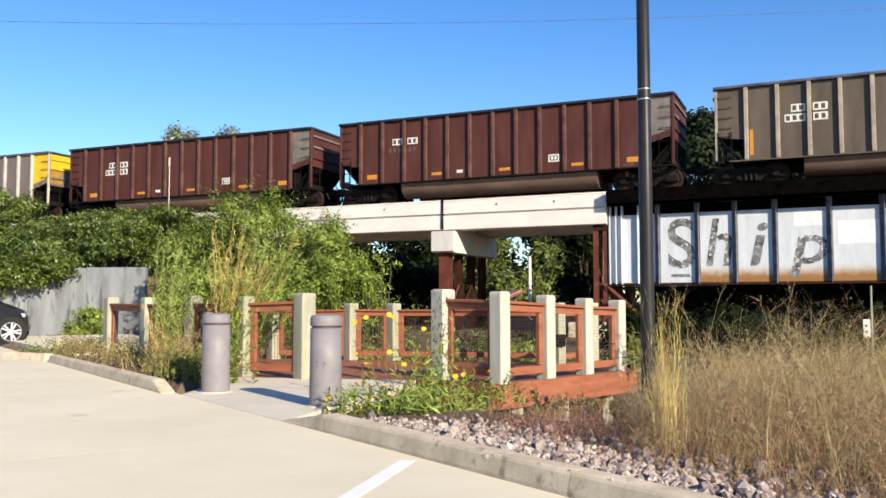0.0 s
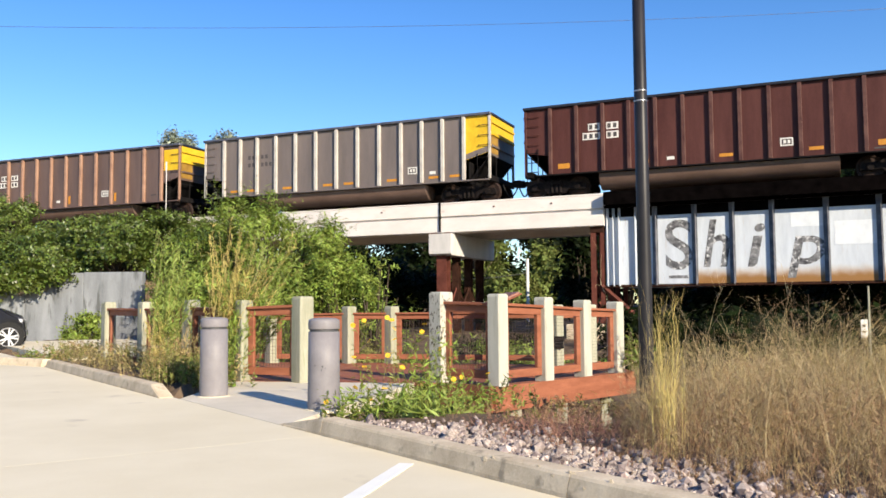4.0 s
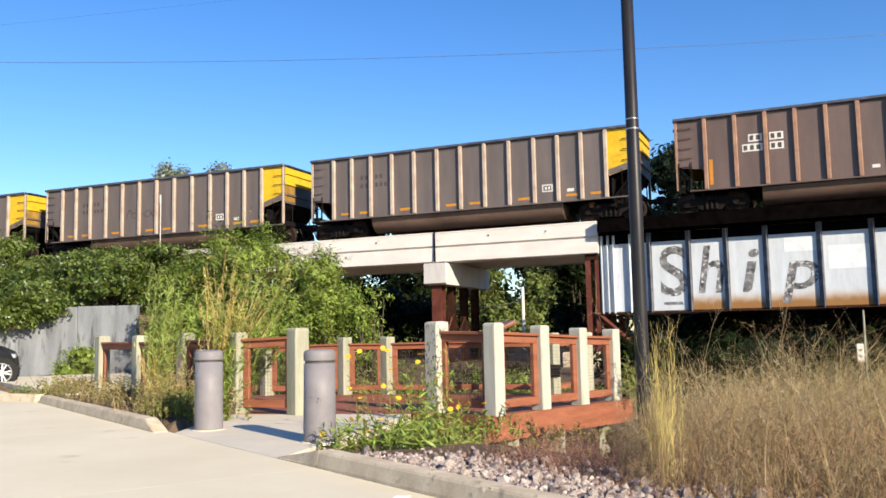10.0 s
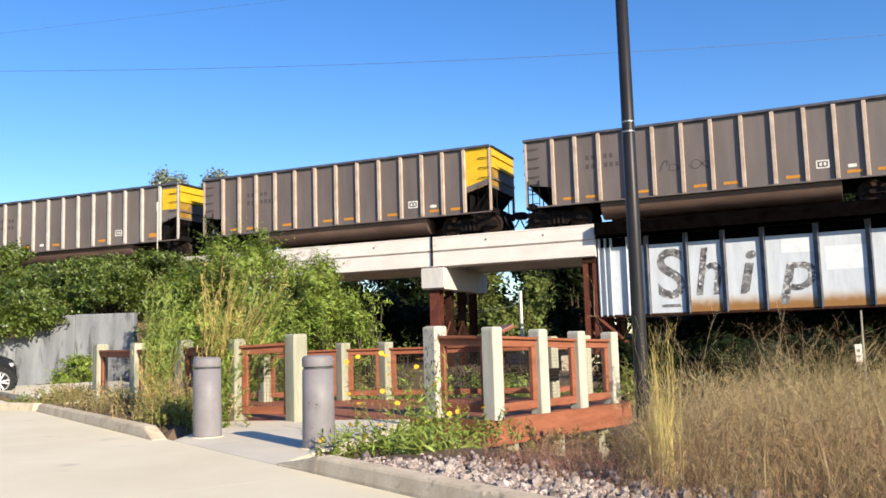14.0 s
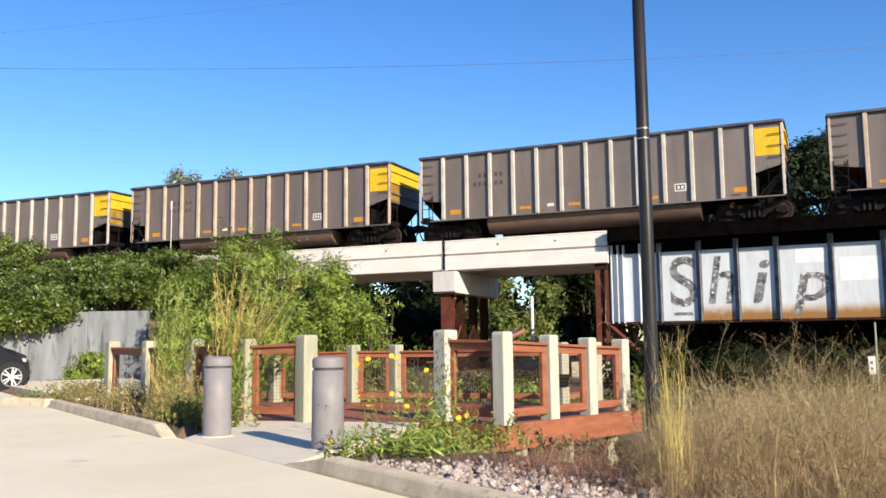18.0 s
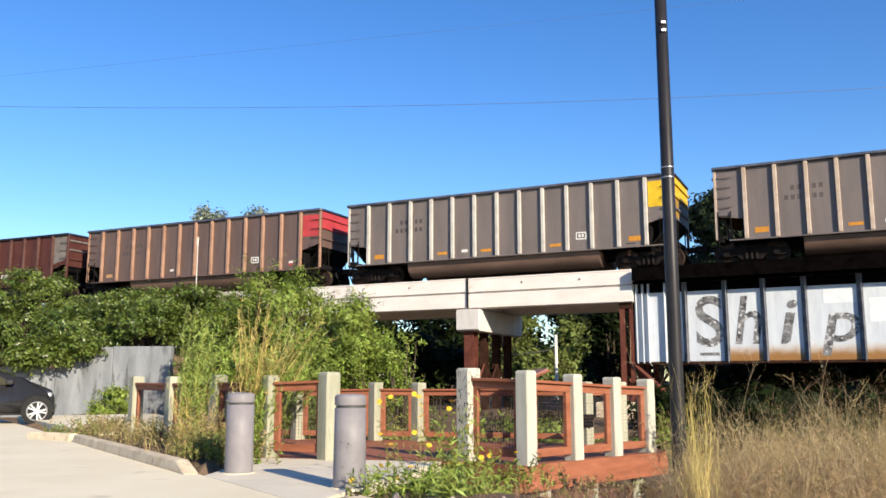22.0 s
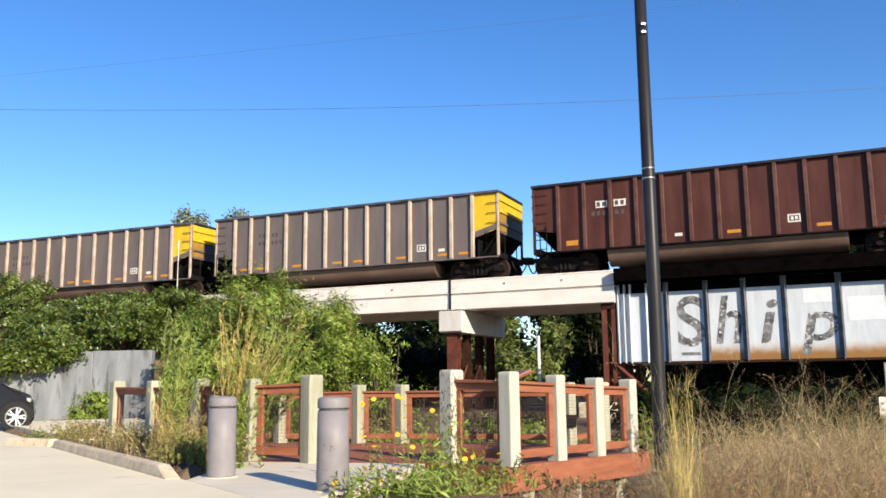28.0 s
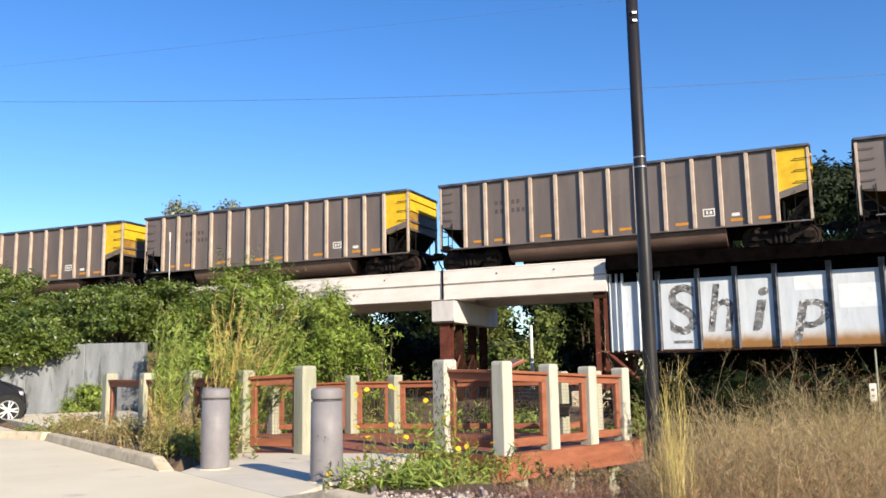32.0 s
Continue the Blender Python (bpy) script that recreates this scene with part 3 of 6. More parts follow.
def build_pier():
    m = track_pose(3.70)
    p = empty("bridge_pier", m, label="concrete cap on rusty steel columns with cross bracing", category="pier", kind="structure")
    part("cap", prism([(-2.55, -1.36), (-2.55, -2.18), (-2.45, -2.24), (2.45, -2.24), (2.55, -2.18), (2.55, -1.36)], -0.49, 0.49, "x"), M["cap"], p)
    # inner columns and braces get a darker colour for shade below the deck
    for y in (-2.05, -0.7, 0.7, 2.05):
        column(p, -0.05, y, -2.24, -7.4, 0.22 if y < -1.5 else 0.15, "rust" if y < -1.5 else "flange_and_shade")
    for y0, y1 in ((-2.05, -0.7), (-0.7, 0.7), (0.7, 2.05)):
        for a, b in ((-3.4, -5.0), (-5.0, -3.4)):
            part("brace", tube((0.0, y0, a), (0.0, y1, b), 0.05, n=4), M["rust"] if y0 < -1.5 else M["flange_and_shade"], p)
    # the end bent below the girder's seat
    m = track_pose(10.0)
    p = empty("bridge_bent", m, label="rusty red steel bent with diagonal bracing", category="pier", kind="structure")
    part("footing", box(-1.0, 1.5, -2.7, 2.7, -7.6, -5.05, bevel=0.04), M["kerb"], p, "pale concrete footing")
    # beam coloured dark as well, for the shade at the girder's seat
    part("cap_beam", box(-0.14, 0.40, -2.1, 2.1, -1.55, -1.28, bevel=0.02), M["flange_and_shade"], p)
    for y in (-2.0, -0.7, 0.7, 2.0):
        column(p, -0.02, y, -1.55, -7.4, 0.10)
    for y in (-2.0, 2.0):
        column(p, 0.32, y, -1.55, -7.4, 0.075)
    part("brace", tube((0.30, -2.1, -3.6), (2.3, -2.1, -5.4), 0.09, n=4), M["rust"], p)
    part("brace", tube((0.05, -2.05, -3.0), (0.05, -0.7, -5.0), 0.06, n=4), M["rust"], p)
    part("brace", tube((0.05, -0.7, -3.0), (0.05, -2.05, -5.0), 0.06, n=4), M["rust"], p)
    part("brace", tube((0.4, -2.1, -5.0), (3.2, -2.1, -5.7), 0.08, n=4), M["rust"], p)


def column(p, x, y, z1, z0, w=0.19, mat="rust"):
    bm = box(x - w, x + w, y - w, y - w + 0.03, z0, z1)
    box(x - w, x + w, y + w - 0.03, y + w, z0, z1, bm)
    box(x - 0.015, x + 0.015, y - w + 0.03, y + w - 0.03, z0, z1, bm)
    part("column", bm, M[mat], p)


# stiffener places along the girder, from its left end
STIFF = [0.10, 0.33, 0.55, 1.17, 1.94, 3.38, 4.70, 6.06, 7.83, 9.48, 11.2, 12.9, 14.6, 16.3, 18.0, 19.7, 21.5, 23.2]


def build_girder():
    s0 = 10.45
    length = 23.6
    chord = [track(s0), track(s0 + length)]
    ang = math.atan2(chord[1].y - chord[0].y, chord[1].x - chord[0].x)
    m = Matrix.Translation(chord[0]) @ Matrix.Rotation(ang, 4, "Z")
    g = empty("steel_girder_span", m, label="white painted riveted steel girder with rust and faded lettering", category="bridge", kind="structure")
    for y, n in ((-1.95, -1), (1.95, 1)):
        part("web", box(0, STIFF[5], y - 0.012, y + 0.012, -3.62, -0.62), M["girder"], g)
        part("web", box(STIFF[5], length, y - 0.012, y + 0.012, -3.62, -0.62), M["girder_rusty"], g, "white paint with rust bled up from below")
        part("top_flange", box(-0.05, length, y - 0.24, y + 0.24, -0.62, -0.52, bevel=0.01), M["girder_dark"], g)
        part("bottom_flange", box(-0.05, length, y - 0.24, y + 0.24, -3.66, -3.62, bevel=0.01), M["flange_and_shade"], g)
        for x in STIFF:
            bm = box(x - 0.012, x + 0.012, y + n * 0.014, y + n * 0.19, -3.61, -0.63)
            # wide dark leg on the left paints in the stiffener's cast shadow
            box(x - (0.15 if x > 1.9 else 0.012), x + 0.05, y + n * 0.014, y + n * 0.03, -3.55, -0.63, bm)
            part("stiffener", bm, M["stiffener_shade"] if x > 1.9 else M["girder"], g)
        # angle along the top and bottom of the web; the top one, deep and near-black, paints in the deck's shadow
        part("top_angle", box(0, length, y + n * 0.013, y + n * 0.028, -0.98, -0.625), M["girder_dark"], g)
        part("bottom_angle", box(0, length, y + n * 0.013, y + n * 0.03, -3.615, -3.56), M["flange_and_shade"], g)
    # timber ties standing out over the girders, guard timbers, walkway
    for i in range(int(length / 0.42)):
        x = 0.1 + i * 0.42
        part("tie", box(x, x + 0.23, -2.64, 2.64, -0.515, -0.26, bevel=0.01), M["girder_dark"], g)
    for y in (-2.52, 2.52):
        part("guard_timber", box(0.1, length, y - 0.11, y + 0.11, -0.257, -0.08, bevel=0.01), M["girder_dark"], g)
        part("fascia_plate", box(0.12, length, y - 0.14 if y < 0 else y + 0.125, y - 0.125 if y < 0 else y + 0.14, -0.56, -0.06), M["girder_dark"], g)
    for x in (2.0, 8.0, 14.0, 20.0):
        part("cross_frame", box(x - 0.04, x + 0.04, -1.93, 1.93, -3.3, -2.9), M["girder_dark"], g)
    letters(g)
    # fresher white overpaint and small smudges on the panels
    for x0, x1, z0, z1 in ((6.62, 7.66, -1.62, -1.10), (8.02, 9.36, -2.30, -1.48)):
        part("paint_patch", box(x0, x1, -1.9685, -1.9625, z0, z1), M["fresh_white"], g, "brighter white overpainted patch")
    part("smudge", box(2.36, 3.12, -1.9685, -1.9625, -3.36, -3.25), M["graffiti"], g, "grey paint smear")
    return g


def letters(g):
    """Faded block lettering, one character to a panel."""
    y = -1.9685
    for ch, x, z, h, w in (("S", 2.26, -3.04, 1.86, 0.98), ("h", 3.62, -2.97, 1.74, 0.94), ("i", 5.15, -2.99, 1.54, 0.62), ("p", 6.47, -3.42, 1.46, 1.26)):
        cu = bpy.data.curves.new("letter", "FONT")
        cu.body = ch
        cu.size = 1.0
        cu.extrude = 0.0
        cu.shear = 0.0 if ch == "S" else 0.18
        cu.offset = 0.012
        tmp = bpy.data.objects.new("tmp", cu)
        scene.collection.objects.link(tmp)
        dg = bpy.context.evaluated_depsgraph_get()
        me = bpy.data.meshes.new_from_object(tmp.evaluated_get(dg))
        bpy.data.objects.remove(tmp)
        xs = [v.co.x for v in me.vertices]
        ys = [v.co.y for v in me.vertices]
        low = 0.0 if ch != "p" else min(ys)
        sx, sz = w / (max(xs) - min(xs)), h / (max(ys) - min(ys))
        for v in me.vertices:
            v.co = Vector((x + (v.co.x - min(xs)) * sx, y, z + (v.co.y - min(ys)) * sz))
        me.materials.clear()
        link("letter", me, M["graffiti"], g, "faded grey painted letter " + ch)


def build_track():
    t = empty("railway_track", pose(0, 0, 0), label="steel rails on a ballasted track", category="track", kind="structure")
    for s in range(-110, 50, 10):
        m = track_pose(s + 5)
        for y in (-0.755, 0.755):
            part("rail", prism([(y - 0.07, -0.17), (y + 0.07, -0.17), (y + 0.012, -0.13), (y + 0.036, -0.03), (y + 0.034, 0), (y - 0.034, 0), (y - 0.036, -0.03), (y - 0.012, -0.13)], -5.0, 5.0, "x"), M["wheel"], t, m=m)
        if s < -10:
            part("ballast_bed", prism([(-3.0, -0.6), (-1.7, -0.2), (1.7, -0.2), (3.0, -0.6)], -5.0, 5.0, "x"), M["ballast"], t, "grey crushed ballast", m=m)


# ---------------------------------------------------------------- coal cars
PITCH, BODY = 16.18, 14.70
SILL, TOP = 1.08, 3.62
# rib places of the two makes of car: wide middle bays, or even bays
MAKES = {"wide": [-6.15, -5.22, -4.27, -3.23, -2.16, -1.08, 0.0, 1.08, 2.16, 3.23, 4.22, 5.19, 6.17],
         "even": [-6.24, -5.16, -4.10, -3.08, -2.06, -1.03, 0.0, 1.01, 2.03, 3.06, 4.09, 5.16, 6.25]}


def car_meshes():
    """Meshes that all the cars share."""
    out = {}

    def keep(name, bm, smooth=False):
        me = bpy.data.meshes.new(name)
        bmesh.ops.recalc_face_normals(bm, faces=bm.faces)
        bm.to_mesh(me)
        bm.free()
        if smooth:
            for p in me.polygons:
                p.use_smooth = True
        out[name] = me
    L = BODY / 2
    for k, y in (("near", -1.50), ("far", 1.50)):
        # long side sheet between the outer ribs; the end bays are cut away below
        a0, a1 = -L + 1.12, L - 1.12
        keep("side_" + k, prism([(a0, SILL - 0.15), (a1, SILL - 0.15), (a1, TOP), (a0, TOP)], y - 0.012, y + 0.012, "y"))
        keep("end_bay_left_" + k, prism([(-L, SILL + 0.80), (-L + 0.30, SILL + 0.72), (a0 - 0.002, SILL + 0.62), (a0 - 0.002, TOP), (-L, TOP)], y - 0.012, y + 0.012, "y"))
        keep("end_bay_right_" + k, prism([(a1 + 0.002, SILL + 0.70), (L, SILL + 1.02), (L, TOP), (a1 + 0.002, TOP)], y - 0.012, y + 0.012, "y"))
        keep("end_strip_" + k, prism([(a1 + 0.01, SILL + 0.708), (L - 0.005, SILL + 1.028), (L - 0.005, SILL + 1.27), (a1 + 0.01, SILL + 0.95)], y - 0.016, y + 0.016, "y"))
        s = -1 if k == "near" else 1
        keep("chord_" + k, box(-L - 0.03, L + 0.03, y - 0.14, y + 0.09, TOP, TOP + 0.11, bevel=0.02))
        keep("sill_" + k, box(-L + 0.5, L - 0.05, min(y - s * 0.03, y + s * 0.15), max(y - s * 0.03, y + s * 0.15), SILL - 0.205, SILL - 0.152, bevel=0.008))
        bm = box(-0.075, 0.075, min(y + s * 0.013, y + s * 0.145), max(y + s * 0.013, y + s * 0.145), SILL - 0.15, TOP - 0.003, bevel=0.018)
        keep("rib_" + k, bm)
        keep("corner_post_" + k, box(-0.05, 0.05, y - 0.05 * 1, y + 0.05, 0.95, TOP - 0.003, bevel=0.01))
    # end sheets: upright above, slope sheet below
    for k, x in (("left", -L), ("right", L)):
        d = 1 if k == "left" else -1
        keep("end_sheet_" + k, box(min(x, x + d * 0.03), max(x, x + d * 0.03), -1.485, 1.485, SILL + 0.85, TOP, bevel=0.0))
        bm = prism([(x + d * 0.03, SILL + 0.85), (x + d * 0.06, SILL + 0.85), (x + d * 0.93, SILL - 0.1), (x + d * 0.88, SILL - 0.1)], -1.47, 1.47, "y")
        keep("slope_sheet_" + k, bm)
        keep("end_chord_" + k, box(x - 0.06, x + 0.06, -1.43, 1.43, TOP, TOP + 0.108, bevel=0.02))
        keep("end_sill_" + k, box(min(x - d * 0.02, x + d * 0.28), max(x - d * 0.02, x + d * 0.28), -1.48, 1.48, 0.86, 1.10, bevel=0.02))
        # added dark plate that blocks the sky behind the open car end
        keep("bulkhead_" + k, box(min(x + d * 0.95, x + d * 1.0), max(x + d * 0.95, x + d * 1.0), -1.46, 1.46, 0.80, SILL + 0.62))
        keep("end_band_" + k, box(min(x - d * 0.001, x - d * 0.006), max(x - d * 0.001, x - d * 0.006), -1.44, 1.44, TOP - 0.85, TOP - 0.01))
        if k == "right":
            # stained yellow painted only on the strip where sun gets past the next car
            keep("end_corner", box(x + 0.001, x + 0.006, -1.44, -0.62, SILL + 0.95, TOP - 0.855))
        for r in (0, 1, 2):
            zz = SILL + 1.25 + r * 0.5
            keep("end_rib_%s%d" % (k, r), box(min(x - d * 0.002, x - d * 0.07), max(x - d * 0.002, x - d * 0.07), -1.43, 1.43, zz - 0.05, zz + 0.05, bevel=0.012))
        # coupler: shank and knuckle
        bm = box(min(x - d * 0.0, x - d * 0.55), max(x, x - d * 0.55), -0.09, 0.09, 0.74, 0.93, bevel=0.02)
        box(min(x - d * 0.50, x - d * 0.86), max(x - d * 0.50, x - d * 0.86), -0.17, 0.15, 0.69, 0.99, bm, bevel=0.05)
        keep("coupler_" + k, bm)
        keep("draft_box_" + k, box(min(x + d * 0.0, x + d * 2.1), max(x + d * 0.0, x + d * 2.1), -0.27, 0.27, 0.62, 1.12, bevel=0.02))
        # air hose hanging beside the coupler
        bm = bmesh.new()
        pts = [Vector((x - d * (0.15 + 0.62 * t), -0.42 + 0.30 * t, 0.80 - 0.62 * math.sin(math.pi * t) * (1 - 0.3 * t))) for t in np.linspace(0, 1, 9)]
        rings = []
        for i, p in enumerate(pts):
            d3 = (pts[min(i + 1, 8)] - pts[max(i - 1, 0)]).to_track_quat("Z", "Y").to_matrix()
            rings.append([bm.verts.new(p + d3 @ Vector((0.03 * math.cos(q), 0.03 * math.sin(q), 0))) for q in np.arange(6) * math.pi / 3])
        for a, b in zip(rings, rings[1:]):
            for i in range(6):
                bm.faces.new((a[i], a[(i + 1) % 6], b[(i + 1) % 6], b[i]))
        keep("air_hose_" + k, bm)
        # platform frame of pipes below the slope sheet
        bm = bmesh.new()
        for y in (-1.42, -0.75, 0.75, 1.42):
            tube((x + d * 0.04, y, 1.10), (x + d * 0.04, y, SILL + 0.86), 0.025, n=6, bm=bm)
        tube((x + d * 0.04, -1.42, 1.75), (x + d * 0.04, 1.42, 1.75), 0.022, n=6, bm=bm)
        keep("end_frame_" + k, bm)
    # ladders on the near right and far left corners
    bm = bmesh.new()
    for x in (L - 0.12, L - 0.58):
        tube((x, -1.56, 0.62), (x, -1.56, SILL + 0.95), 0.011, n=6, bm=bm)
    for i in range(4):
        tube((L - 0.58, -1.57, 0.68 + i * 0.385), (L - 0.12, -1.57, 0.68 + i * 0.385), 0.011, n=6, bm=bm)
    keep("ladder", bm)
    bm = bmesh.new()
    for x in (-L + 0.12, -L + 0.58):
        tube((x, -1.56, 0.62), (x, -1.56, TOP - 1.6), 0.018, n=6, bm=bm)
    for i in range(4):
        tube((-L + 0.12, -1.57, 0.68 + i * 0.385), (-L + 0.58, -1.57, 0.68 + i * 0.385), 0.018, n=6, bm=bm)
    keep("step_ladder", bm)
    bm = tube((0.16, -1.58, 0), (0.60, -1.58, 0), 0.016, n=6)
    for x in (0.16, 0.60):
        tube((x, -1.58, 0), (x, -1.51, 0), 0.014, n=6, bm=bm)
    keep("grab_iron", bm)
    # round-bottomed tubs either side of the centre sill
    for k, y in (("near", -0.83), ("far", 0.83)):
        bm = bmesh.new()
        rings = []
        prof = [(math.cos(a), math.sin(a)) for a in np.linspace(0, -math.pi, 15)]
        for x, dz in ((-4.32, 0.0), (-4.30, 0.0), (4.30, 0.0), (4.32, 0.0)):
            rings.append([bm.verts.new((x, y + 0.61 * c, SILL - 0.21 + (0.62 - dz) * s)) for c, s in prof])
        for a, b in zip(rings, rings[1:]):
            for i in range(len(prof) - 1):
                bm.faces.new((a[i], a[i + 1], b[i + 1], b[i]))
        bm.faces.new(rings[0])
        bm.faces.new(rings[-1])
        keep("tub_" + k, bm, True)
    keep("centre_sill", box(-L + 0.2, L - 0.2, -0.24, 0.24, 0.62, 1.15, bevel=0.02))
    keep("underframe", box(-L + 1.8, L - 1.8, -1.44, 1.44, SILL - 0.12, SILL + 0.02))
    # heaped load
    bm = bmesh.new()
    bmesh.ops.create_grid(bm, x_segments=40, y_segments=8, size=0.5)
    for v in bm.verts:
        x, y = v.co.x * (BODY - 0.1), v.co.y * 2.94
        v.co = Vector((x, y, TOP - 0.55 + 0.35 * (1 - (y / 1.5) ** 2) * min(1, (L - abs(x)) / 1.4) + 0.12 * noise.noise(Vector((x * 1.3, y * 1.3, 0)))))
    keep("coal_load", bm, False)
    # truck
    for k, y in (("near", -0.98), ("far", 0.98)):
        bm = prism([(-1.22, 0.36), (-1.16, 0.60), (-0.60, 0.66), (-0.30, 0.78), (0.30, 0.78), (0.60, 0.66), (1.16, 0.60), (1.22, 0.36), (0.98, 0.34), (0.52, 0.40),
                    (0.36, 0.22), (-0.36, 0.22), (-0.52, 0.40), (-0.98, 0.34)], y - 0.08, y + 0.08, "y")
        keep("side_frame_" + k, bm)
        sgn = -1 if k == "near" else 1
        keep("bearing_cap_" + k, tube((0, y + sgn * 0.05, 0.457), (0, y + sgn * 0.19, 0.457), 0.13, 0.11, n=12))
        keep("spring_" + k, tube((0, y + sgn * 0.085, 0.26), (0, y + sgn * 0.085, 0.56), 0.065, n=8))
    keep("bolster", box(-0.22, 0.22, -1.12, 1.12, 0.56, 0.72, bevel=0.03))
    bm = bmesh.new()
    tube((0, -0.9, 0), (0, 0.9, 0), 0.085, n=10, bm=bm)
    for sgn in (-1, 1):
        prof = [(0.10, 0.90), (0.16, 0.885), (0.36, 0.86), (0.39, 0.885), (0.455, 0.885), (0.457, 0.80), (0.485, 0.76), (0.485, 0.735), (0.40, 0.735), (0.36, 0.78), (0.16, 0.79), (0.10, 0.76)]
        n = 24
        rings = [[bm.verts.new((r * math.cos(2 * math.pi * i / n), sgn * y, r * math.sin(2 * math.pi * i / n))) for i in range(n)] for r, y in prof]
        for a, b in zip(rings, rings[1:]):
            for i in range(n):
                bm.faces.new((a[i], a[(i + 1) % n], b[(i + 1) % n], b[i]))
    keep("wheelset", bm)
    return out


CAR = {}
WHEELSETS = []


def coal_car(style, end, marks, label, make, tags="flat"):
    """One hopper-bottomed gondola, built round its centre at rail level."""
    side, rib = SIDES[style]
    ribs, short = MAKES[make], make == "even" and end in ("yellow", "red")
    car = empty("coal_car", pose(0, 0, 0), label=label, category="railway car", group="train of coal cars")
    L = BODY / 2

    def add(name, mesh, mat, parent=car, m=None, label=""):
        ob = new(name, CAR[mesh])
        if not CAR[mesh].materials:
            CAR[mesh].materials.append(None)
        ob.material_slots[0].link = "OBJECT"
        ob.material_slots[0].material = mat
        ob.parent = parent
        if m is not None:
            ob.matrix_basis = m
        if label:
            ob["label"] = label
        return ob
    endm = {"yellow": M["yellow"], "red": M["red_end"], "grey": M["grey_end"], "": side}[end]
    for k in ("near", "far"):
        sd = add("side", "side_" + k, side)
        add("end_bay", "end_bay_left_" + k, side if k == "near" else endm)
        add("end_bay", "end_bay_right_" + k, endm if k == "near" and not short else side, label=(end + " painted end panel") if end and not short and k == "near" else "")
        add("end_strip", "end_strip_" + k, side)
        add("top_chord", "chord_" + k, M["chord" if style == "brown" else "chord_bluish"], label="dark top rail" if style == "brown" else "bluish top rail")
        add("side_sill", "sill_" + k, M["black"] if style == "brown" else side)
        for x in ribs:
            add("rib", "rib_" + k, rib, m=pose(x, 0, 0))
        for x in (-L + 0.05, L - 0.05):
            add("corner_post", "corner_post_" + k, side if style == "brown" else rib, m=pose(x, 0, 0))
        add("tub", "tub_" + k, M["tub"], label="rounded brown tub floor")
    for k in ("left", "right"):
        e = add("end_sheet", "end_sheet_" + k, side)
        if k == "right" and end in ("yellow", "red"):
            add("end_band", "end_band_right", endm, e, label=end + " painted band")
            if end == "yellow":
                add("end_band", "end_corner", M["stained_yellow"], e, label="rust-stained yellow corner, only on the sunlit strip")
        for r in range(3):
            add("end_rib", "end_rib_%s%d" % (k, r), endm if (k == "right" and r) else side, e)
        # added plate against sky showing through
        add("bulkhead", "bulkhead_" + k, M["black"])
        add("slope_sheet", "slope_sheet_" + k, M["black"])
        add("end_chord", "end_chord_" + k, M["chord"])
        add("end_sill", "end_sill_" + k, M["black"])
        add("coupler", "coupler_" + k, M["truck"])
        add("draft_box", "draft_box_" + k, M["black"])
        add("air_hose", "air_hose_" + k, M["rubber"])
        add("end_frame", "end_frame_" + k, M["black"])
    add("ladder", "ladder", M["black"])
    for i in range(3):
        add("grab_iron", "grab_iron", M["chord"], m=pose(L - 0.68, 0, TOP - 0.42 - i * 0.42))
    add("ladder", "step_ladder", M["black"])
    for i in range(4):
        add("grab_iron", "grab_iron", side, m=pose(-L, 0, TOP - 0.3 - i * 0.38))
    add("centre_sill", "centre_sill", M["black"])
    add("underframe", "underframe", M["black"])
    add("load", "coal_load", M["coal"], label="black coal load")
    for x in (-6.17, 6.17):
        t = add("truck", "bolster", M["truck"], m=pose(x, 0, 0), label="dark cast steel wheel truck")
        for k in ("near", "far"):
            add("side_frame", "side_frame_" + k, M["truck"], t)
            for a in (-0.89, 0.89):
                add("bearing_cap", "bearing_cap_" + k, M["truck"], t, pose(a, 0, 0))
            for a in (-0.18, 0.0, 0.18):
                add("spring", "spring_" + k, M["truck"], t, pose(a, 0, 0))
        for j, a in enumerate((-0.89, 0.89)):
            w = add("wheelset", "wheelset", M["wheel"], t, pose(a, 0, 0.457))
            WHEELSETS.append((w, a))

    def plate(name, x0, x1, z0, z1, mat, lab=""):
        part(name, box(x0, x1, -1.521, -1.5125, z0, z1), mat, car, lab)
    if short:
        plate("end_panel", ribs[-1] + 0.10, L - 0.14, SILL + 1.36, TOP - 0.16, endm, "%s painted panel" % end)
    # owner's lettering either side of the third rib, as bars: on white plates, or straight on the paint
    k = ribs[2]
    for row, (z, left, right) in enumerate(((2.60, 2, 2), (2.24, 3 if make == "even" else 2, 2 if make == "even" else 3))):
        for count, x0, d in ((left, k - 0.12, -1), (right, k + 0.13, 1)):
            w = 0.225 * count + 0.03
            x = x0 - w if d < 0 else x0
            on_plate = marks == "both" or (marks == "white" and row == 0)
            if on_plate:
                plate("stencil_plate", x, x + w, z - 0.03, z + 0.25, M["white_mark"], "white lettering plate")
            for i in range(count):
                q = x + 0.045 + i * 0.225
                y1 = -1.5215 if on_plate else -1.5125
                part("stencil_bar", box(q, q + 0.135, y1 - 0.003, y1, z + 0.02, z + 0.20), M["dark_mark"] if on_plate or style == "grey" else M["faint_mark"], car)
    # small data plate with its bars, a white mark, and orange reflectors in the bays
    d = ribs[8 if style in ("brown", "umber") or tags == "upright" else 9] + (0.34 if make == "even" else 0.30)
    plate("data_plate", d, d + 0.44, SILL + 0.28, SILL + 0.58, M["white_mark"], "white data plate")
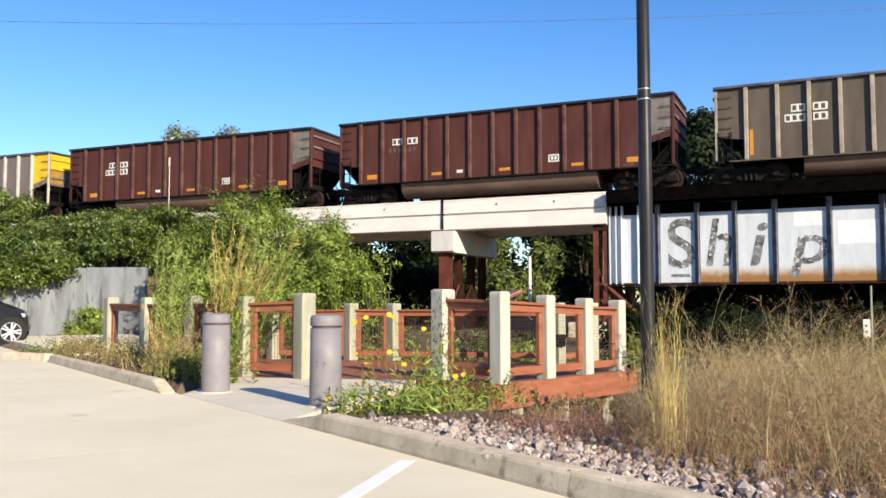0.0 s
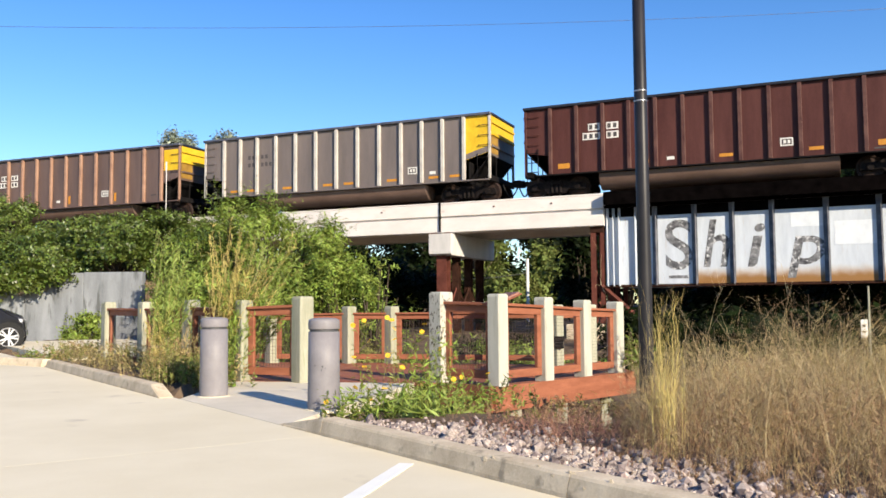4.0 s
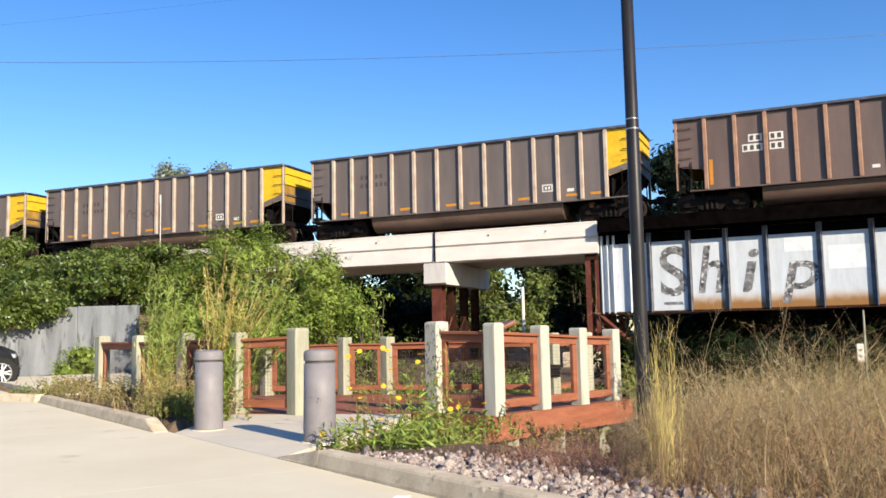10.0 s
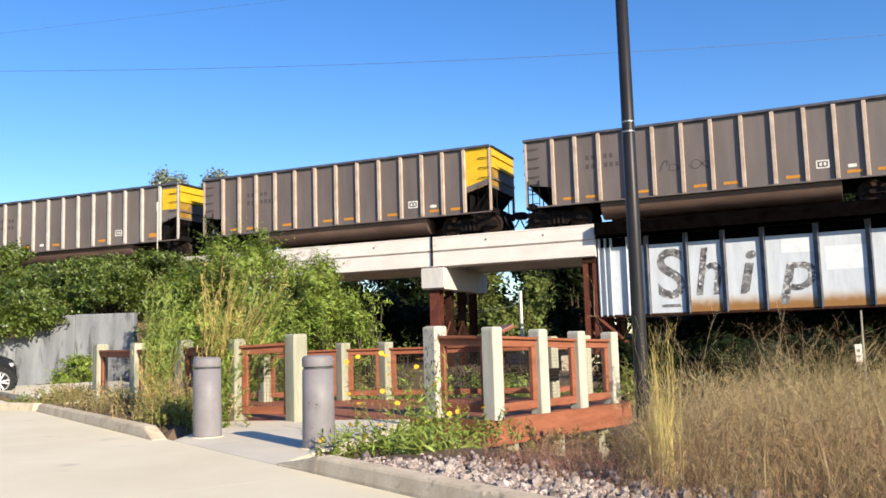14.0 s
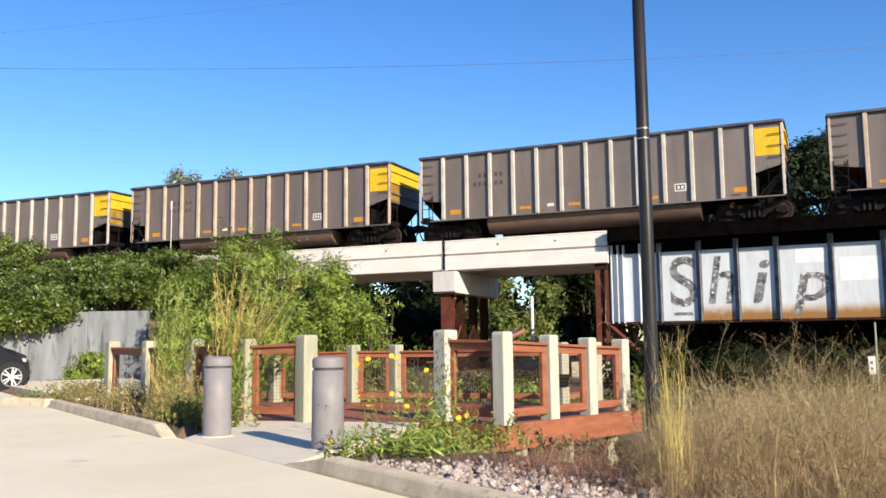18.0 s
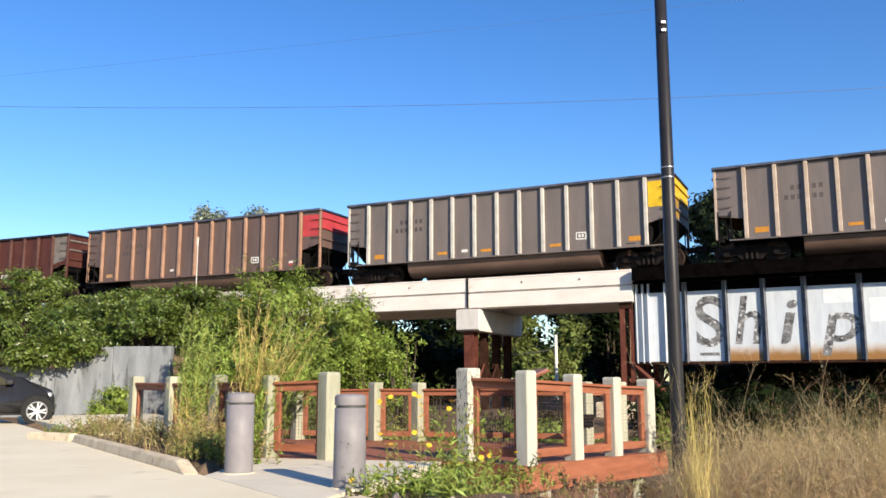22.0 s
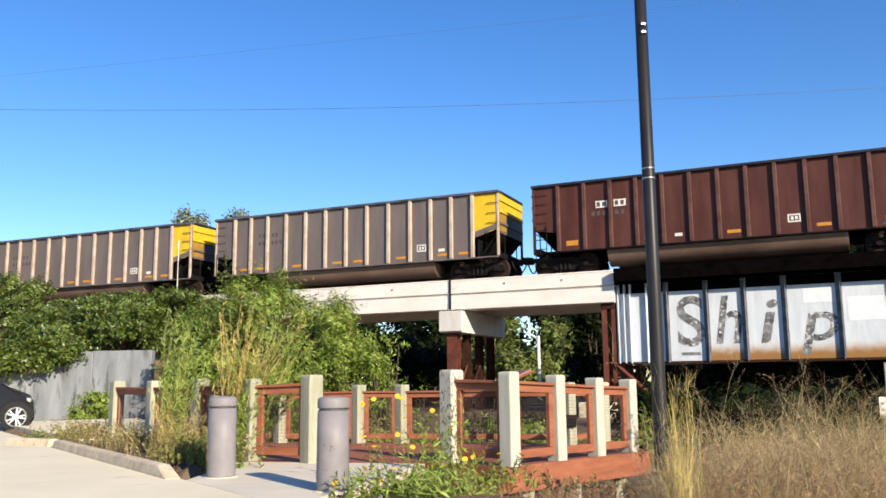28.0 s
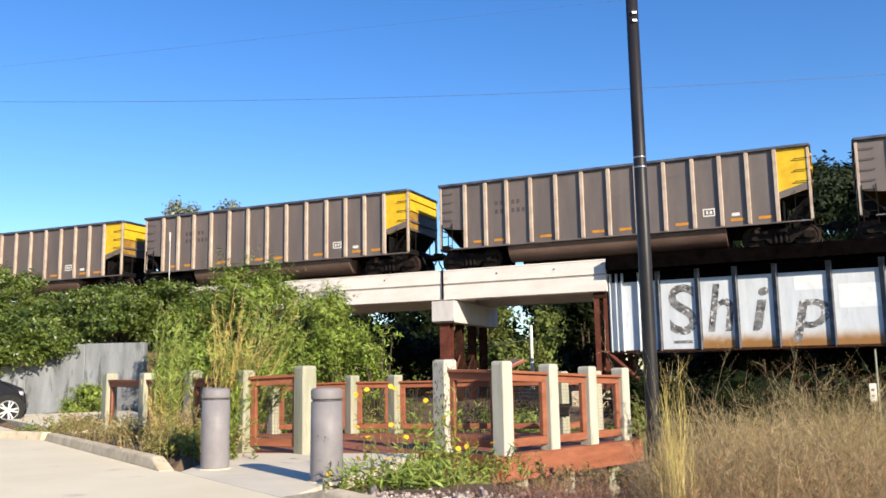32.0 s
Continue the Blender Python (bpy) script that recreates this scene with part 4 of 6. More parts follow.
    part("stencil_bar", box(d + 0.05, d + 0.39, -1.524, -1.5215, SILL + 0.33, SILL + 0.53), M["dark_mark"], car)
    for q in (0.11, 0.25):
        part("stencil_bar", box(d + q, d + q + 0.09, -1.527, -1.5245, SILL + 0.37, SILL + 0.49), M["white_mark"], car)
    if tags == "upright":
        for bay, q, h in ((0, 0.11, 0.95), (6, 0.14, 0.42), (9, 0.14, 0.42)):
            plate("reflector", ribs[bay] + q, ribs[bay] + q + 0.13, SILL + 0.02, SILL + 0.02 + h, M["orange_mark"], "upright orange reflector strip")
        plate("stencil_bar", ribs[5] + 0.35, ribs[5] + 0.60, SILL + 0.12, SILL + 0.24, M["white_mark"])
        plate("stencil_bar", ribs[11] + 0.40, ribs[11] + 0.72, SILL + 0.16, SILL + 0.22, M["dark_mark"])
    elif make == "wide":
        for bay in (0, 1, 3, 5, 6, 8, 10, 11):
            w = 0.50 if bay not in (0, 1) else 0.46
            x = (ribs[bay] + ribs[bay + 1]) / 2 - w / 2 + (0.06 if bay > 1 else 0.10)
            plate("reflector", x, x + w, SILL + 0.02, SILL + 0.13, M["orange_mark"], "orange reflector strip")
        plate("stencil_bar", ribs[10] + 0.34, ribs[10] + 0.62, SILL + 0.22, SILL + 0.34, M["white_mark"])
    elif tags == "worn":
        plate("reflector", ribs[0] + 0.30, ribs[0] + 0.72, SILL + 0.06, SILL + 0.22, M["rust_edge"], "rust-stained reflector strip")
        plate("reflector", ribs[11] + 0.42, ribs[11] + 0.62, SILL + 0.06, SILL + 0.14, M["red_end"], "small red mark")
        for bay in (4, 11):
            plate("stencil_bar", ribs[bay] + 0.42, ribs[bay] + 0.66, SILL + 0.16, SILL + 0.26, M["white_mark"])
    else:
        for bay, h in ((0, 0.20), (3, 0.12), (6 if style == "brown" else 5, 0.12), (9 if style == "brown" else 8, 0.12), (11, 0.20)):
            x = (ribs[bay] + ribs[bay + 1]) / 2 - 0.25 + (0.08 if bay == 11 else 0.0)
            plate("reflector", x, x + 0.48, SILL + 0.06, SILL + 0.06 + h, M["orange_mark"], "orange reflector strip")
        plate("stencil_bar", ribs[4] + 0.40, ribs[4] + 0.68, SILL + 0.10, SILL + 0.22, M["white_mark"])
        # dark bar painted in as the shadow below the last reflector
        plate("stencil_bar", ribs[11] + 0.25, ribs[11] + 0.62, SILL - 0.06, SILL + 0.0, M["dark_mark"])
    if tags == "scrawl":
        scrawl(car, ribs[4] + 0.15, SILL + 0.75, 2.0)
    return car


def scrawl(car, x, z, length):
    """A dark spray-can scribble of looping strokes on the near side."""
    v = []
    for loop, (x0, w, h) in enumerate(((0.0, 0.34, 0.42), (0.38, 0.28, 0.26), (0.72, 0.22, 0.22), (1.15, 0.40, 0.34), (1.50, 0.36, 0.26))):
        pts = []
        for i in range(23):
            a = i / 22 * 2.0 * math.pi * 1.15 + loop
            pts.append(Vector((x + length / 2.0 * (x0 + w * (0.5 + 0.5 * math.cos(a)) + 0.1 * i / 22), -1.5165, z + h * (0.5 + 0.5 * math.sin(a * (1.0 if loop % 2 else 1.5))))))
        for p, q in zip(pts, pts[1:]):
            n = Vector((-(q - p).z, 0, (q - p).x)).normalized() * 0.016
            v += [p - n, q - n, q + n, p + n]
    quads("scribble", np.array([c[:] for c in v]), M["dark_mark"], car, "dark spray-paint scribble")


def train_way(t):
    """How far the train has rolled by t seconds."""
    return 6.17364 * t + 0.0206257 * t * t - 0.000103309 * t ** 3


# index from the second car of the opening view backwards: paint, end colour, lettering, make, marks
TRAIN = {-2: ("umber", "", "both", "even", "upright"), -1: ("brown", "grey", "white", "even", "flat"), 0: ("brown", "grey", "both", "even", "flat"),
         1: ("grey", "yellow", "faint", "wide", "flat"), 2: ("rust", "yellow", "both", "even", "upright"), 3: ("mauve", "yellow", "faint", "wide", "flat"),
         4: ("mauve", "yellow", "faint", "wide", "scrawl"), 5: ("mauve", "yellow", "faint", "wide", "flat"), 6: ("grey", "yellow", "faint", "even", "flat"),
         7: ("mauve", "yellow", "faint", "even", "flat"), 8: ("grey", "yellow", "faint", "even", "flat"), 9: ("rust", "red", "faint", "even", "worn"),
         10: ("brown", "grey", "white", "even", "flat"), 11: ("mauve", "yellow", "faint", "wide", "flat"), 12: ("mauve", "yellow", "faint", "wide", "flat"),
         13: ("mauve", "yellow", "faint", "wide", "flat"), 14: ("mauve", "yellow", "faint", "wide", "flat"), 15: ("mauve", "yellow", "faint", "wide", "flat")}
WORDS = {"grey": "weathered grey", "umber": "dull umber grey", "brown": "dark oxide brown", "rust": "rusty brown", "mauve": "dusty mauve grey"}
RIBW = {"grey": "pale ribs", "umber": "dull ribs", "brown": "brown ribs", "rust": "tan ribs", "mauve": "beige ribs"}
COAL_CARS = []


def build_train():
    CAR.update(car_meshes())
    for i, (style, end, marks, make, tags) in TRAIN.items():
        lab = "%s coal car with %s%s" % ("scribbled dusty mauve" if tags == "scrawl" else WORDS[style], RIBW[style], " and %s end panel" % end if end else "")
        COAL_CARS.append((i, coal_car(style, end, marks, lab, make, tags)))


# ---------------------------------------------------------------- boardwalk deck, bollards, pole
def timber_post(x, y, z0, z1, yaw, mat="post", w=0.19):
    """A square post with chamfered top, one thing of the deck's rail."""
    bm = bmesh.new()
    h = w / 2
    rings = []
    for z, k in ((z0, 1.0), (z1 - 0.045, 1.0), (z1 - 0.015, 0.93), (z1, 0.78)):
        rings.append([bm.verts.new((sx * h * k, sy * h * k, z)) for sx, sy in ((-1, -1), (1, -1), (1, 1), (-1, 1))])
    for a, b in zip(rings, rings[1:]):
        for i in range(4):
            bm.faces.new((a[i], a[(i + 1) % 4], b[(i + 1) % 4], b[i]))
    bm.faces.new(rings[0][::-1])
    bm.faces.new(rings[-1])
    es = [e for e in bm.edges if abs(e.verts[0].co.z - e.verts[1].co.z) > 0.3]
    bmesh.ops.bevel(bm, geom=es, offset=0.012, segments=1, affect="EDGES")
    return part("post", bm, M[mat], RAIL, m=pose(x, y, 0, 0, 0, yaw))


def rail_panel(a, b, ha, hb):
    """Red framed panel between two posts, with a wire grid inside; its cap rail runs from ha to hb."""
    a, b = Vector((*a, 0)), Vector((*b, 0))
    d = b - a
    length = d.length
    m = Matrix.Translation(a) @ Matrix.Rotation(math.atan2(d.y, d.x), 4, "Z")
    x0, x1 = 0.10, length - 0.10

    def lift(x, z):
        return z * (ha + (hb - ha) * x / length) / 1.085

    def bar(name, c0, c1, e0, e1, f0, f1):
        bm = box(c0, c1, e0, e1, f0, f1, bevel=0.006)
        for v in bm.verts:
            v.co.z = lift(v.co.x, v.co.z)
        return part(name, bm, M["red"], RAIL, m=m)
    bar("cap_rail", x0, x1, -0.075, 0.075, 1.045, 1.085)
    bar("top_rail", x0, x1, -0.03, 0.03, 0.945, 1.043)
    bar("bottom_rail", x0, x1, -0.03, 0.03, 0.09, 0.20)
    bar("stile", x0, x0 + 0.10, -0.03, 0.03, 0.202, 0.943)
    bar("stile", x1 - 0.10, x1, -0.03, 0.03, 0.202, 0.943)
    v = []
    n = max(2, int((x1 - x0 - 0.2) / 0.05))
    r = 0.0015
    for i in range(1, n):
        x = x0 + 0.1 + (x1 - x0 - 0.2) * i / n
        for q in ((-r, 0), (0, r)):
            v += [(x - r, q[0], 0.20), (x + r, q[1], 0.20), (x + r, q[1], 0.945), (x - r, q[0], 0.945)]
    for i in range(1, 15):
        z = 0.20 + 0.745 * i / 15
        for q in ((-r, 0), (0, r)):
            v += [(x0 + 0.1, q[0], z - r), (x1 - 0.1, q[0], z - r), (x1 - 0.1, q[1], z + r), (x0 + 0.1, q[1], z + r)]
    v = np.array(v)
    v[:, 2] = v[:, 2] * (ha + (hb - ha) * v[:, 0] / length) / 1.085
    ob = tagged(quads("wire_grid", v, M["mesh"], RAIL, "dark wire mesh infill"), kind="stuff")
    ob.matrix_basis = m


NEAR = [(0.70, 11.66), (1.41, 12.45), (2.08, 13.18), (2.72, 13.90)]
FAR = [(-6.1, 19.0), (-4.95, 17.95), (-3.43, 17.06), (-1.88, 16.78), (-1.04, 16.62), (2.0, 15.75), (2.75, 16.6)]
NEAR_TOP = [1.24, 1.20, 1.16, 1.135]
FAR_TOP = [1.12, 1.10, 1.07, 1.095, 1.09, 1.10, 1.10]
LEFT = [(-6.66, 17.05), (-5.42, 15.60), (-4.19, 14.20)]
LEFT_TOP = [1.215, 1.20, 1.215]
ENTRY_TOP = [1.19, 1.235, 1.285]
ENTRY = [(-3.02, 12.92), (-2.07, 12.48), (-0.07, 12.40)]


def build_deck():
    global RAIL
    deck = empty("boardwalk_deck", pose(0, 0, 0), label="red stained timber boardwalk deck with deep edge boards", category="deck", kind="structure")
    RAIL = empty("deck_railing", pose(0, 0, 0), label="weathered timber posts with red framed wire mesh panels", category="railing")
    out = [(-3.1, 12.78), (-0.07, 12.22), (0.62, 11.52), (2.85, 13.85), (3.02, 14.05), (2.95, 16.9), (2.1, 16.0), (-1.0, 16.8), (-3.4, 17.25), (-6.0, 19.2), (-7.1, 17.55)]
    # boards run along the rail, cut to the outline
    d, nrm = Vector((0.68, 0.733)), Vector((-0.733, 0.68))
    for i in range(-10, 70):
        lo = 0.155 * i
        o = Vector((0.62, 11.52)) + nrm * lo
        cuts = []
        for (ax, ay), (bx, by) in zip(out, out[1:] + out[:1]):
            na, nb = (Vector((ax, ay)) - o).dot(nrm) - 0.07, (Vector((bx, by)) - o).dot(nrm) - 0.07
            if na * nb < 0:
                k = na / (na - nb)
                cuts.append((Vector((ax, ay)).lerp(Vector((bx, by)), k) - o).dot(d))
        cuts.sort()
        for c0, c1 in zip(cuts[::2], cuts[1::2]):
            q = [o + d * c0, o + d * c1, o + d * c1 + nrm * 0.147, o + d * c0 + nrm * 0.147]
            bm = bmesh.new()
            top = [bm.verts.new((p.x, p.y, 0.0)) for p in q]
            low = [bm.verts.new((p.x, p.y, 0.0 - 0.04)) for p in q]
            bm.faces.new(top)
            bm.faces.new(low[::-1])
            for a in range(4):
                b = (a + 1) % 4
                bm.faces.new((low[a], low[b], top[b], top[a]))
            part("board", bm, M["red"], deck)
    # edge boards and the stub posts below
    for a, b in zip(out[:5], out[1:5]):
        if a == out[0]:
            continue
        a, b = Vector(a), Vector(b)
        bm = bmesh.new()
        t = Vector((b.y - a.y, a.x - b.x)).normalized() * 0.045
        v = [bm.verts.new((p.x + s * t.x, p.y + s * t.y, h)) for p in (a, b) for s in (0, 1) for h in (0.012, -0.33)]
        for f in ((0, 1, 5, 4), (2, 6, 7, 3), (0, 4, 6, 2), (1, 3, 7, 5), (0, 2, 3, 1), (4, 5, 7, 6)):
            bm.faces.new([v[k] for k in f])
        part("edge_board", bm, M["red"], deck)
    for x, y in ((0.95, 12.0), (1.68, 12.75), (2.5, 13.7), (-0.5, 12.6), (0.5, 15.8), (2.0, 15.9)):
        part("stub_post", box(x - 0.08, x + 0.08, y - 0.08, y + 0.08, float(ground_height(x, y)) - 0.2, -0.045, bevel=0.01), M["post"], deck, "pale timber stub post")
    # rail posts
    for (x, y), h, mat, w in zip(ENTRY, ENTRY_TOP, ("post", "post", "post_peeling"), (0.20, 0.235, 0.25)):
        timber_post(x, y, -0.3, h, 43, mat, w)
    for (x, y), h in zip(NEAR, NEAR_TOP):
        timber_post(x, y, 0.002, h, 47, "post_pale", 0.205)
    for (x, y), h in zip(FAR, FAR_TOP):
        timber_post(x, y, -0.4, h, 43 if x < 1 else 47, w=0.21)
    for (x, y), h in zip(LEFT, LEFT_TOP):
        timber_post(x, y, -0.4, h, 41, w=0.225)
    low = 0.12
    rail_panel(ENTRY[0], ENTRY[1], 1.09, 1.12)
    rail_panel(ENTRY[2], NEAR[0], 1.15, NEAR_TOP[0] - low)
    for pts, tops in ((NEAR, NEAR_TOP), (FAR, FAR_TOP), (LEFT + ENTRY[:1], LEFT_TOP + [1.19])):
        for a, b, h0, h1 in zip(pts, pts[1:], tops, tops[1:]):
            rail_panel(a, b, h0 - low, h1 - low)


def bollard(x, y, scuffs=()):
    b = empty("bollard", pose(x, y, 0, 0, 0, random.uniform(0, 90)), label="grey plastic-sleeved bollard with a grooved rounded top", category="bollard", group="bollards at the walkway")
    part("sleeve", lathe([(0.170, 0.0), (0.171, 0.03), (0.167, 0.45), (0.164, 0.815)], 32), M["bollard"], b, smooth=True)
    part("groove", lathe([(0.150, 0.816), (0.150, 0.839)], 32), M["bollard_groove"], b, "dark groove")
    part("cap", lathe([(0.164, 0.84), (0.166, 0.85), (0.166, 0.92), (0.158, 0.942), (0.13, 0.955), (0.05, 0.962)], 32), M["bollard"], b, smooth=True)
    part("footing", lathe([(0.20, -0.02), (0.198, 0.008), (0.172, 0.012)], 24), M["lot"], b, "pale concrete footing")
    for a, z, w, h in scuffs:
        bm = bmesh.new()
        ring = [(a + w * math.cos(q) * (0.6 + 0.4 * math.sin(3 * q + z * 40)), z + h * math.sin(q)) for q in [k * math.pi / 5 for k in range(10)]]
        m = b.matrix_basis.inverted().to_3x3()
        bm.faces.new([bm.verts.new(m @ Vector((0.1705 * math.sin(c), -0.1705 * math.cos(c), d))) for c, d in ring])
        part("scuff", bm, M["bollard_groove"], b, "dark scuff mark")


def build_pole():
    x, y = 1.835, 7.95
    p = empty("lamp_post", pose(x, y, float(ground_height(x, y))), label="slim black steel lamp post with metal bands", category="lamp post")
    part("shaft", lathe([(0.072, -0.3), (0.068, 0.0), (0.062, 2.0), (0.053, 6.6)], 24), M["pole"], p, smooth=True)
    for z in (3.09, 3.185):
        part("band", lathe([(0.0615, z), (0.0635, z + 0.004), (0.0635, z + 0.010), (0.0612, z + 0.013)], 24), M["steel_bright"], p, "thin bright band")
    for z in (4.53, 4.61):
        part("clip", box(-0.02, 0.03, -0.075, -0.055, z - 0.015, z + 0.015, bevel=0.004), M["steel_bright"], p, "bright clip")
    part("cap", lathe([(0.055, 6.6), (0.057, 6.62), (0.03, 6.66)], 20), M["pole"], p)


def build_small():
    # lectern sign at the deck's far side
    s = empty("trail_sign", pose(0.93, 15.35, 0.0, 0, 0, -78), label="slanted brown trail sign panel on a post", category="sign")
    part("panel", box(-0.42, 0.42, -0.3, 0.3, -0.02, 0.02, bevel=0.008), M["panel_sign"], s, m=pose(0, 0, 1.19, 24))
    part("frame", box(-0.45, 0.45, -0.33, 0.33, -0.045, -0.021, bevel=0.008), M["red"], s, m=pose(0, 0, 1.19, 24))
    for x in (-0.3, 0.3):
        part("leg", box(x - 0.04, x + 0.04, 0.0, 0.08, 0.0, 1.15, bevel=0.006), M["red"], s)
    # small dark box fixed on a far rail post
    o = empty("post_box", pose(2.0, 15.75, 0.42, 0, 0, 5), label="small dark box fixed to a railing post", category="box")
    part("case", box(-0.10, 0.10, -0.19, -0.101, -0.11, 0.10, bevel=0.01), M["black"], o)
    part("lid", box(-0.11, 0.11, -0.20, -0.191, 0.02, 0.11, bevel=0.004), M["truck"], o)
    # white posts: track marker, utility pole beyond the bridge, small sign by the girder
    p = track(-9.8, -3.4)
    t = empty("track_marker", Matrix.Translation((p.x, p.y, 5.0)), label="white trackside marker post", category="post")
    part("post", tube((0, 0, -0.6), (0, 0, 2.9), 0.022, n=10), M["cap"], t)
    part("blade", box(-0.04, 0.04, -0.05, -0.026, 2.5, 2.92, bevel=0.01), M["cap"], t)
    t = empty("utility_pole", pose(5.34, 56.1, 0), label="pale wooden utility pole beyond the bridge", category="pole")
    part("pole", tube((0, 0, -1), (0, 0, 4.2), 0.11, 0.10, n=10), M["white_post"], t)
    t = empty("marker_sign", pose(9.10, 18.6, -1.4), label="small white sign with dark marks on a thin post", category="sign")
    part("post", tube((0, 0, 0.75), (0, 0, 2.86), 0.022, n=8), M["post"], t)
    part("plate", box(-0.20, -0.05, -0.03, -0.022, 1.76, 2.14, bevel=0.002), M["white_mark"], t)
    part("bracket", box(-0.06, 0.0, -0.022, -0.014, 1.9, 1.93), M["post"], t)
    part("bar", box(-0.17, -0.10, -0.033, -0.0305, 1.86, 1.90), M["dark_mark"], t)
    part("bar", box(-0.17, -0.10, -0.033, -0.0305, 1.98, 2.03), M["dark_mark"], t)


def cable(name, a, b, r, sag, label):
    bm = bmesh.new()
    a, b = Vector(a), Vector(b)
    side = Vector((-(b - a).y, (b - a).x, 0)).normalized() * r
    rings = []
    for i in range(49):
        k = i / 48
        p = a.lerp(b, k) - Vector((0, 0, sag * 4 * k * (1 - k)))
        rings.append([bm.verts.new(p + side * math.cos(q) + Vector((0, 0, r * math.sin(q)))) for q in (0.0, 1.257, 2.513, 3.77, 5.027)])
    for u, v in zip(rings, rings[1:]):
        for i in range(5):
            bm.faces.new((u[i], u[(i + 1) % 5], v[(i + 1) % 5], v[i]))
    tagged(part(name, bm, M["wire"]), label, "cable")


def build_cables():
    """Two overhead lines between poles that stand outside the view."""
    for x, h in ((-45.0, 12.5), (35.0, 16.5)):
        z = float(ground_height(x, 28.0))
        p = empty("line_pole", pose(x, 28.0, z), label="tall brown wooden line pole", category="pole", group="line poles")
        part("shaft", lathe([(0.17, -0.5), (0.16, 0.0), (0.11, h - z)], 14), M["bark"], p)
    cable("power_line", (-45, 28, 12.36), (35, 28, 12.36), 0.0065, 2.0, "thin black overhead power line")
    # slack cable beyond the bridge, on the pale pole and one hidden by the bank
    z = float(ground_height(-11.9, 56.1))
    p = empty("line_pole", pose(-11.9, 56.1, z), label="tall brown wooden line pole", category="pole", group="line poles")
    part("shaft", lathe([(0.15, -0.5), (0.14, 0.0), (0.10, 5.6 - z)], 12), M["bark"], p)
    cable("slack_cable", (-11.9, 56.1, 5.47), (5.34, 56.1, 3.28), 0.019, 1.26, "pale slack cable beyond the bridge")
    cable("service_line", (-45, 28, 8.95), (35, 28, 16.35), 0.003, 0.0, "very thin slanting overhead line")


def parked_car():
    """Front of a dark hatchback standing on the lot before the bank."""
    c = empty("parked_car", pose(-13.0, 24.0, 0.0, 0, 0, 24), label="dark grey parked hatchback on the lot", category="car")
    out = [(-3.2, 0.35), (-3.2, 0.75), (-3.05, 1.05), (-2.5, 1.40), (-1.6, 1.56), (-0.8, 1.56), (-0.28, 1.48), (0.33, 1.15), (0.80, 1.03), (1.08, 0.90), (1.18, 0.72), (1.21, 0.42), (1.14, 0.24), (-3.1, 0.22)]
    bm = prism(out, -0.85, 0.85, "y")
    bmesh.ops.bevel(bm, geom=[e for e in bm.edges if abs(e.verts[0].co.y - e.verts[1].co.y) < 0.1], offset=0.08, segments=3, affect="EDGES")
    part("body", bm, M["car_paint"], c, smooth=True)
    for y in (-0.843, 0.843):
        d = 1 if y > 0 else -1
        part("side_window", prism([(-2.35, 1.06), (-2.1, 1.36), (-1.2, 1.47), (-0.42, 1.42), (0.12, 1.12), (0.10, 1.05)], y - 0.02, y + 0.02, "y"), M["glass_dark"], c, "tinted glass")
        part("door_line", prism([(-0.95, 0.4), (-0.945, 0.4), (-0.945, 1.05), (-0.95, 1.05)], y - 0.012, y + 0.012, "y"), M["black"], c)
        part("door_line", prism([(0.16, 0.4), (0.165, 0.4), (0.165, 1.02), (0.16, 1.02)], y - 0.012, y + 0.012, "y"), M["black"], c)
        part("mirror", box(0.0, 0.20, min(y + d * 0.02, y + d * 0.20), max(y + d * 0.02, y + d * 0.20), 1.06, 1.20, bevel=0.03), M["car_paint"], c, "dark wing mirror")
        part("headlight", box(0.98, 1.15, min(y - d * 0.22, y - d * 0.02), max(y - d * 0.22, y - d * 0.02), 0.72, 0.84, bevel=0.03), M["alloy"], c, "clear headlight")
    part("windscreen", prism([(-0.24, 1.47), (0.30, 1.175), (0.315, 1.19), (-0.225, 1.485)], -0.66, 0.66, "y"), M["glass_dark"], c, "tinted glass")
    part("bumper", box(1.12, 1.235, -0.78, 0.78, 0.34, 0.52, bevel=0.03), M["car_paint"], c)
    for x in (-2.3, 0.80):
        for y in (-0.86, 0.86):
            s = 1 if y > 0 else -1
            part("arch", tube((x, y - s * 0.02, 0.35), (x, y + s * 0.012, 0.35), 0.40, n=28), M["rubber"], c)
            w = part("wheel", tube((x, y - s * 0.10, 0.335), (x, y + s * 0.03, 0.335), 0.335, n=28), M["rubber"], c, "black tyre")
            bm = bmesh.new()
            for k in range(10):
                a = 2 * math.pi * (k // 2) / 5 + (0.2 if k % 2 else -0.2)
                box(0.05, 0.245, -0.012, 0.012, -0.02, 0.02, bm, m=pose(x, y + s * 0.04, 0.335) @ Matrix.Rotation(-a, 4, "Y"))
            tube((x, y + s * 0.03, 0.335), (x, y + s * 0.055, 0.335), 0.07, n=12, bm=bm)
            for k in range(28):
                a0, a1 = 2 * math.pi * k / 28, 2 * math.pi * (k + 1) / 28
                tube((x + 0.25 * math.cos(a0), y + s * 0.038, 0.335 + 0.25 * math.sin(a0)), (x + 0.25 * math.cos(a1), y + s * 0.038, 0.335 + 0.25 * math.sin(a1)), 0.016, n=4, bm=bm)
            part("rim", bm, M["alloy"], w, "silver spoked rim")
            part("hub", tube((x, y + s * 0.0305, 0.335), (x, y + s * 0.034, 0.335), 0.24, n=24), M["rubber"], w)


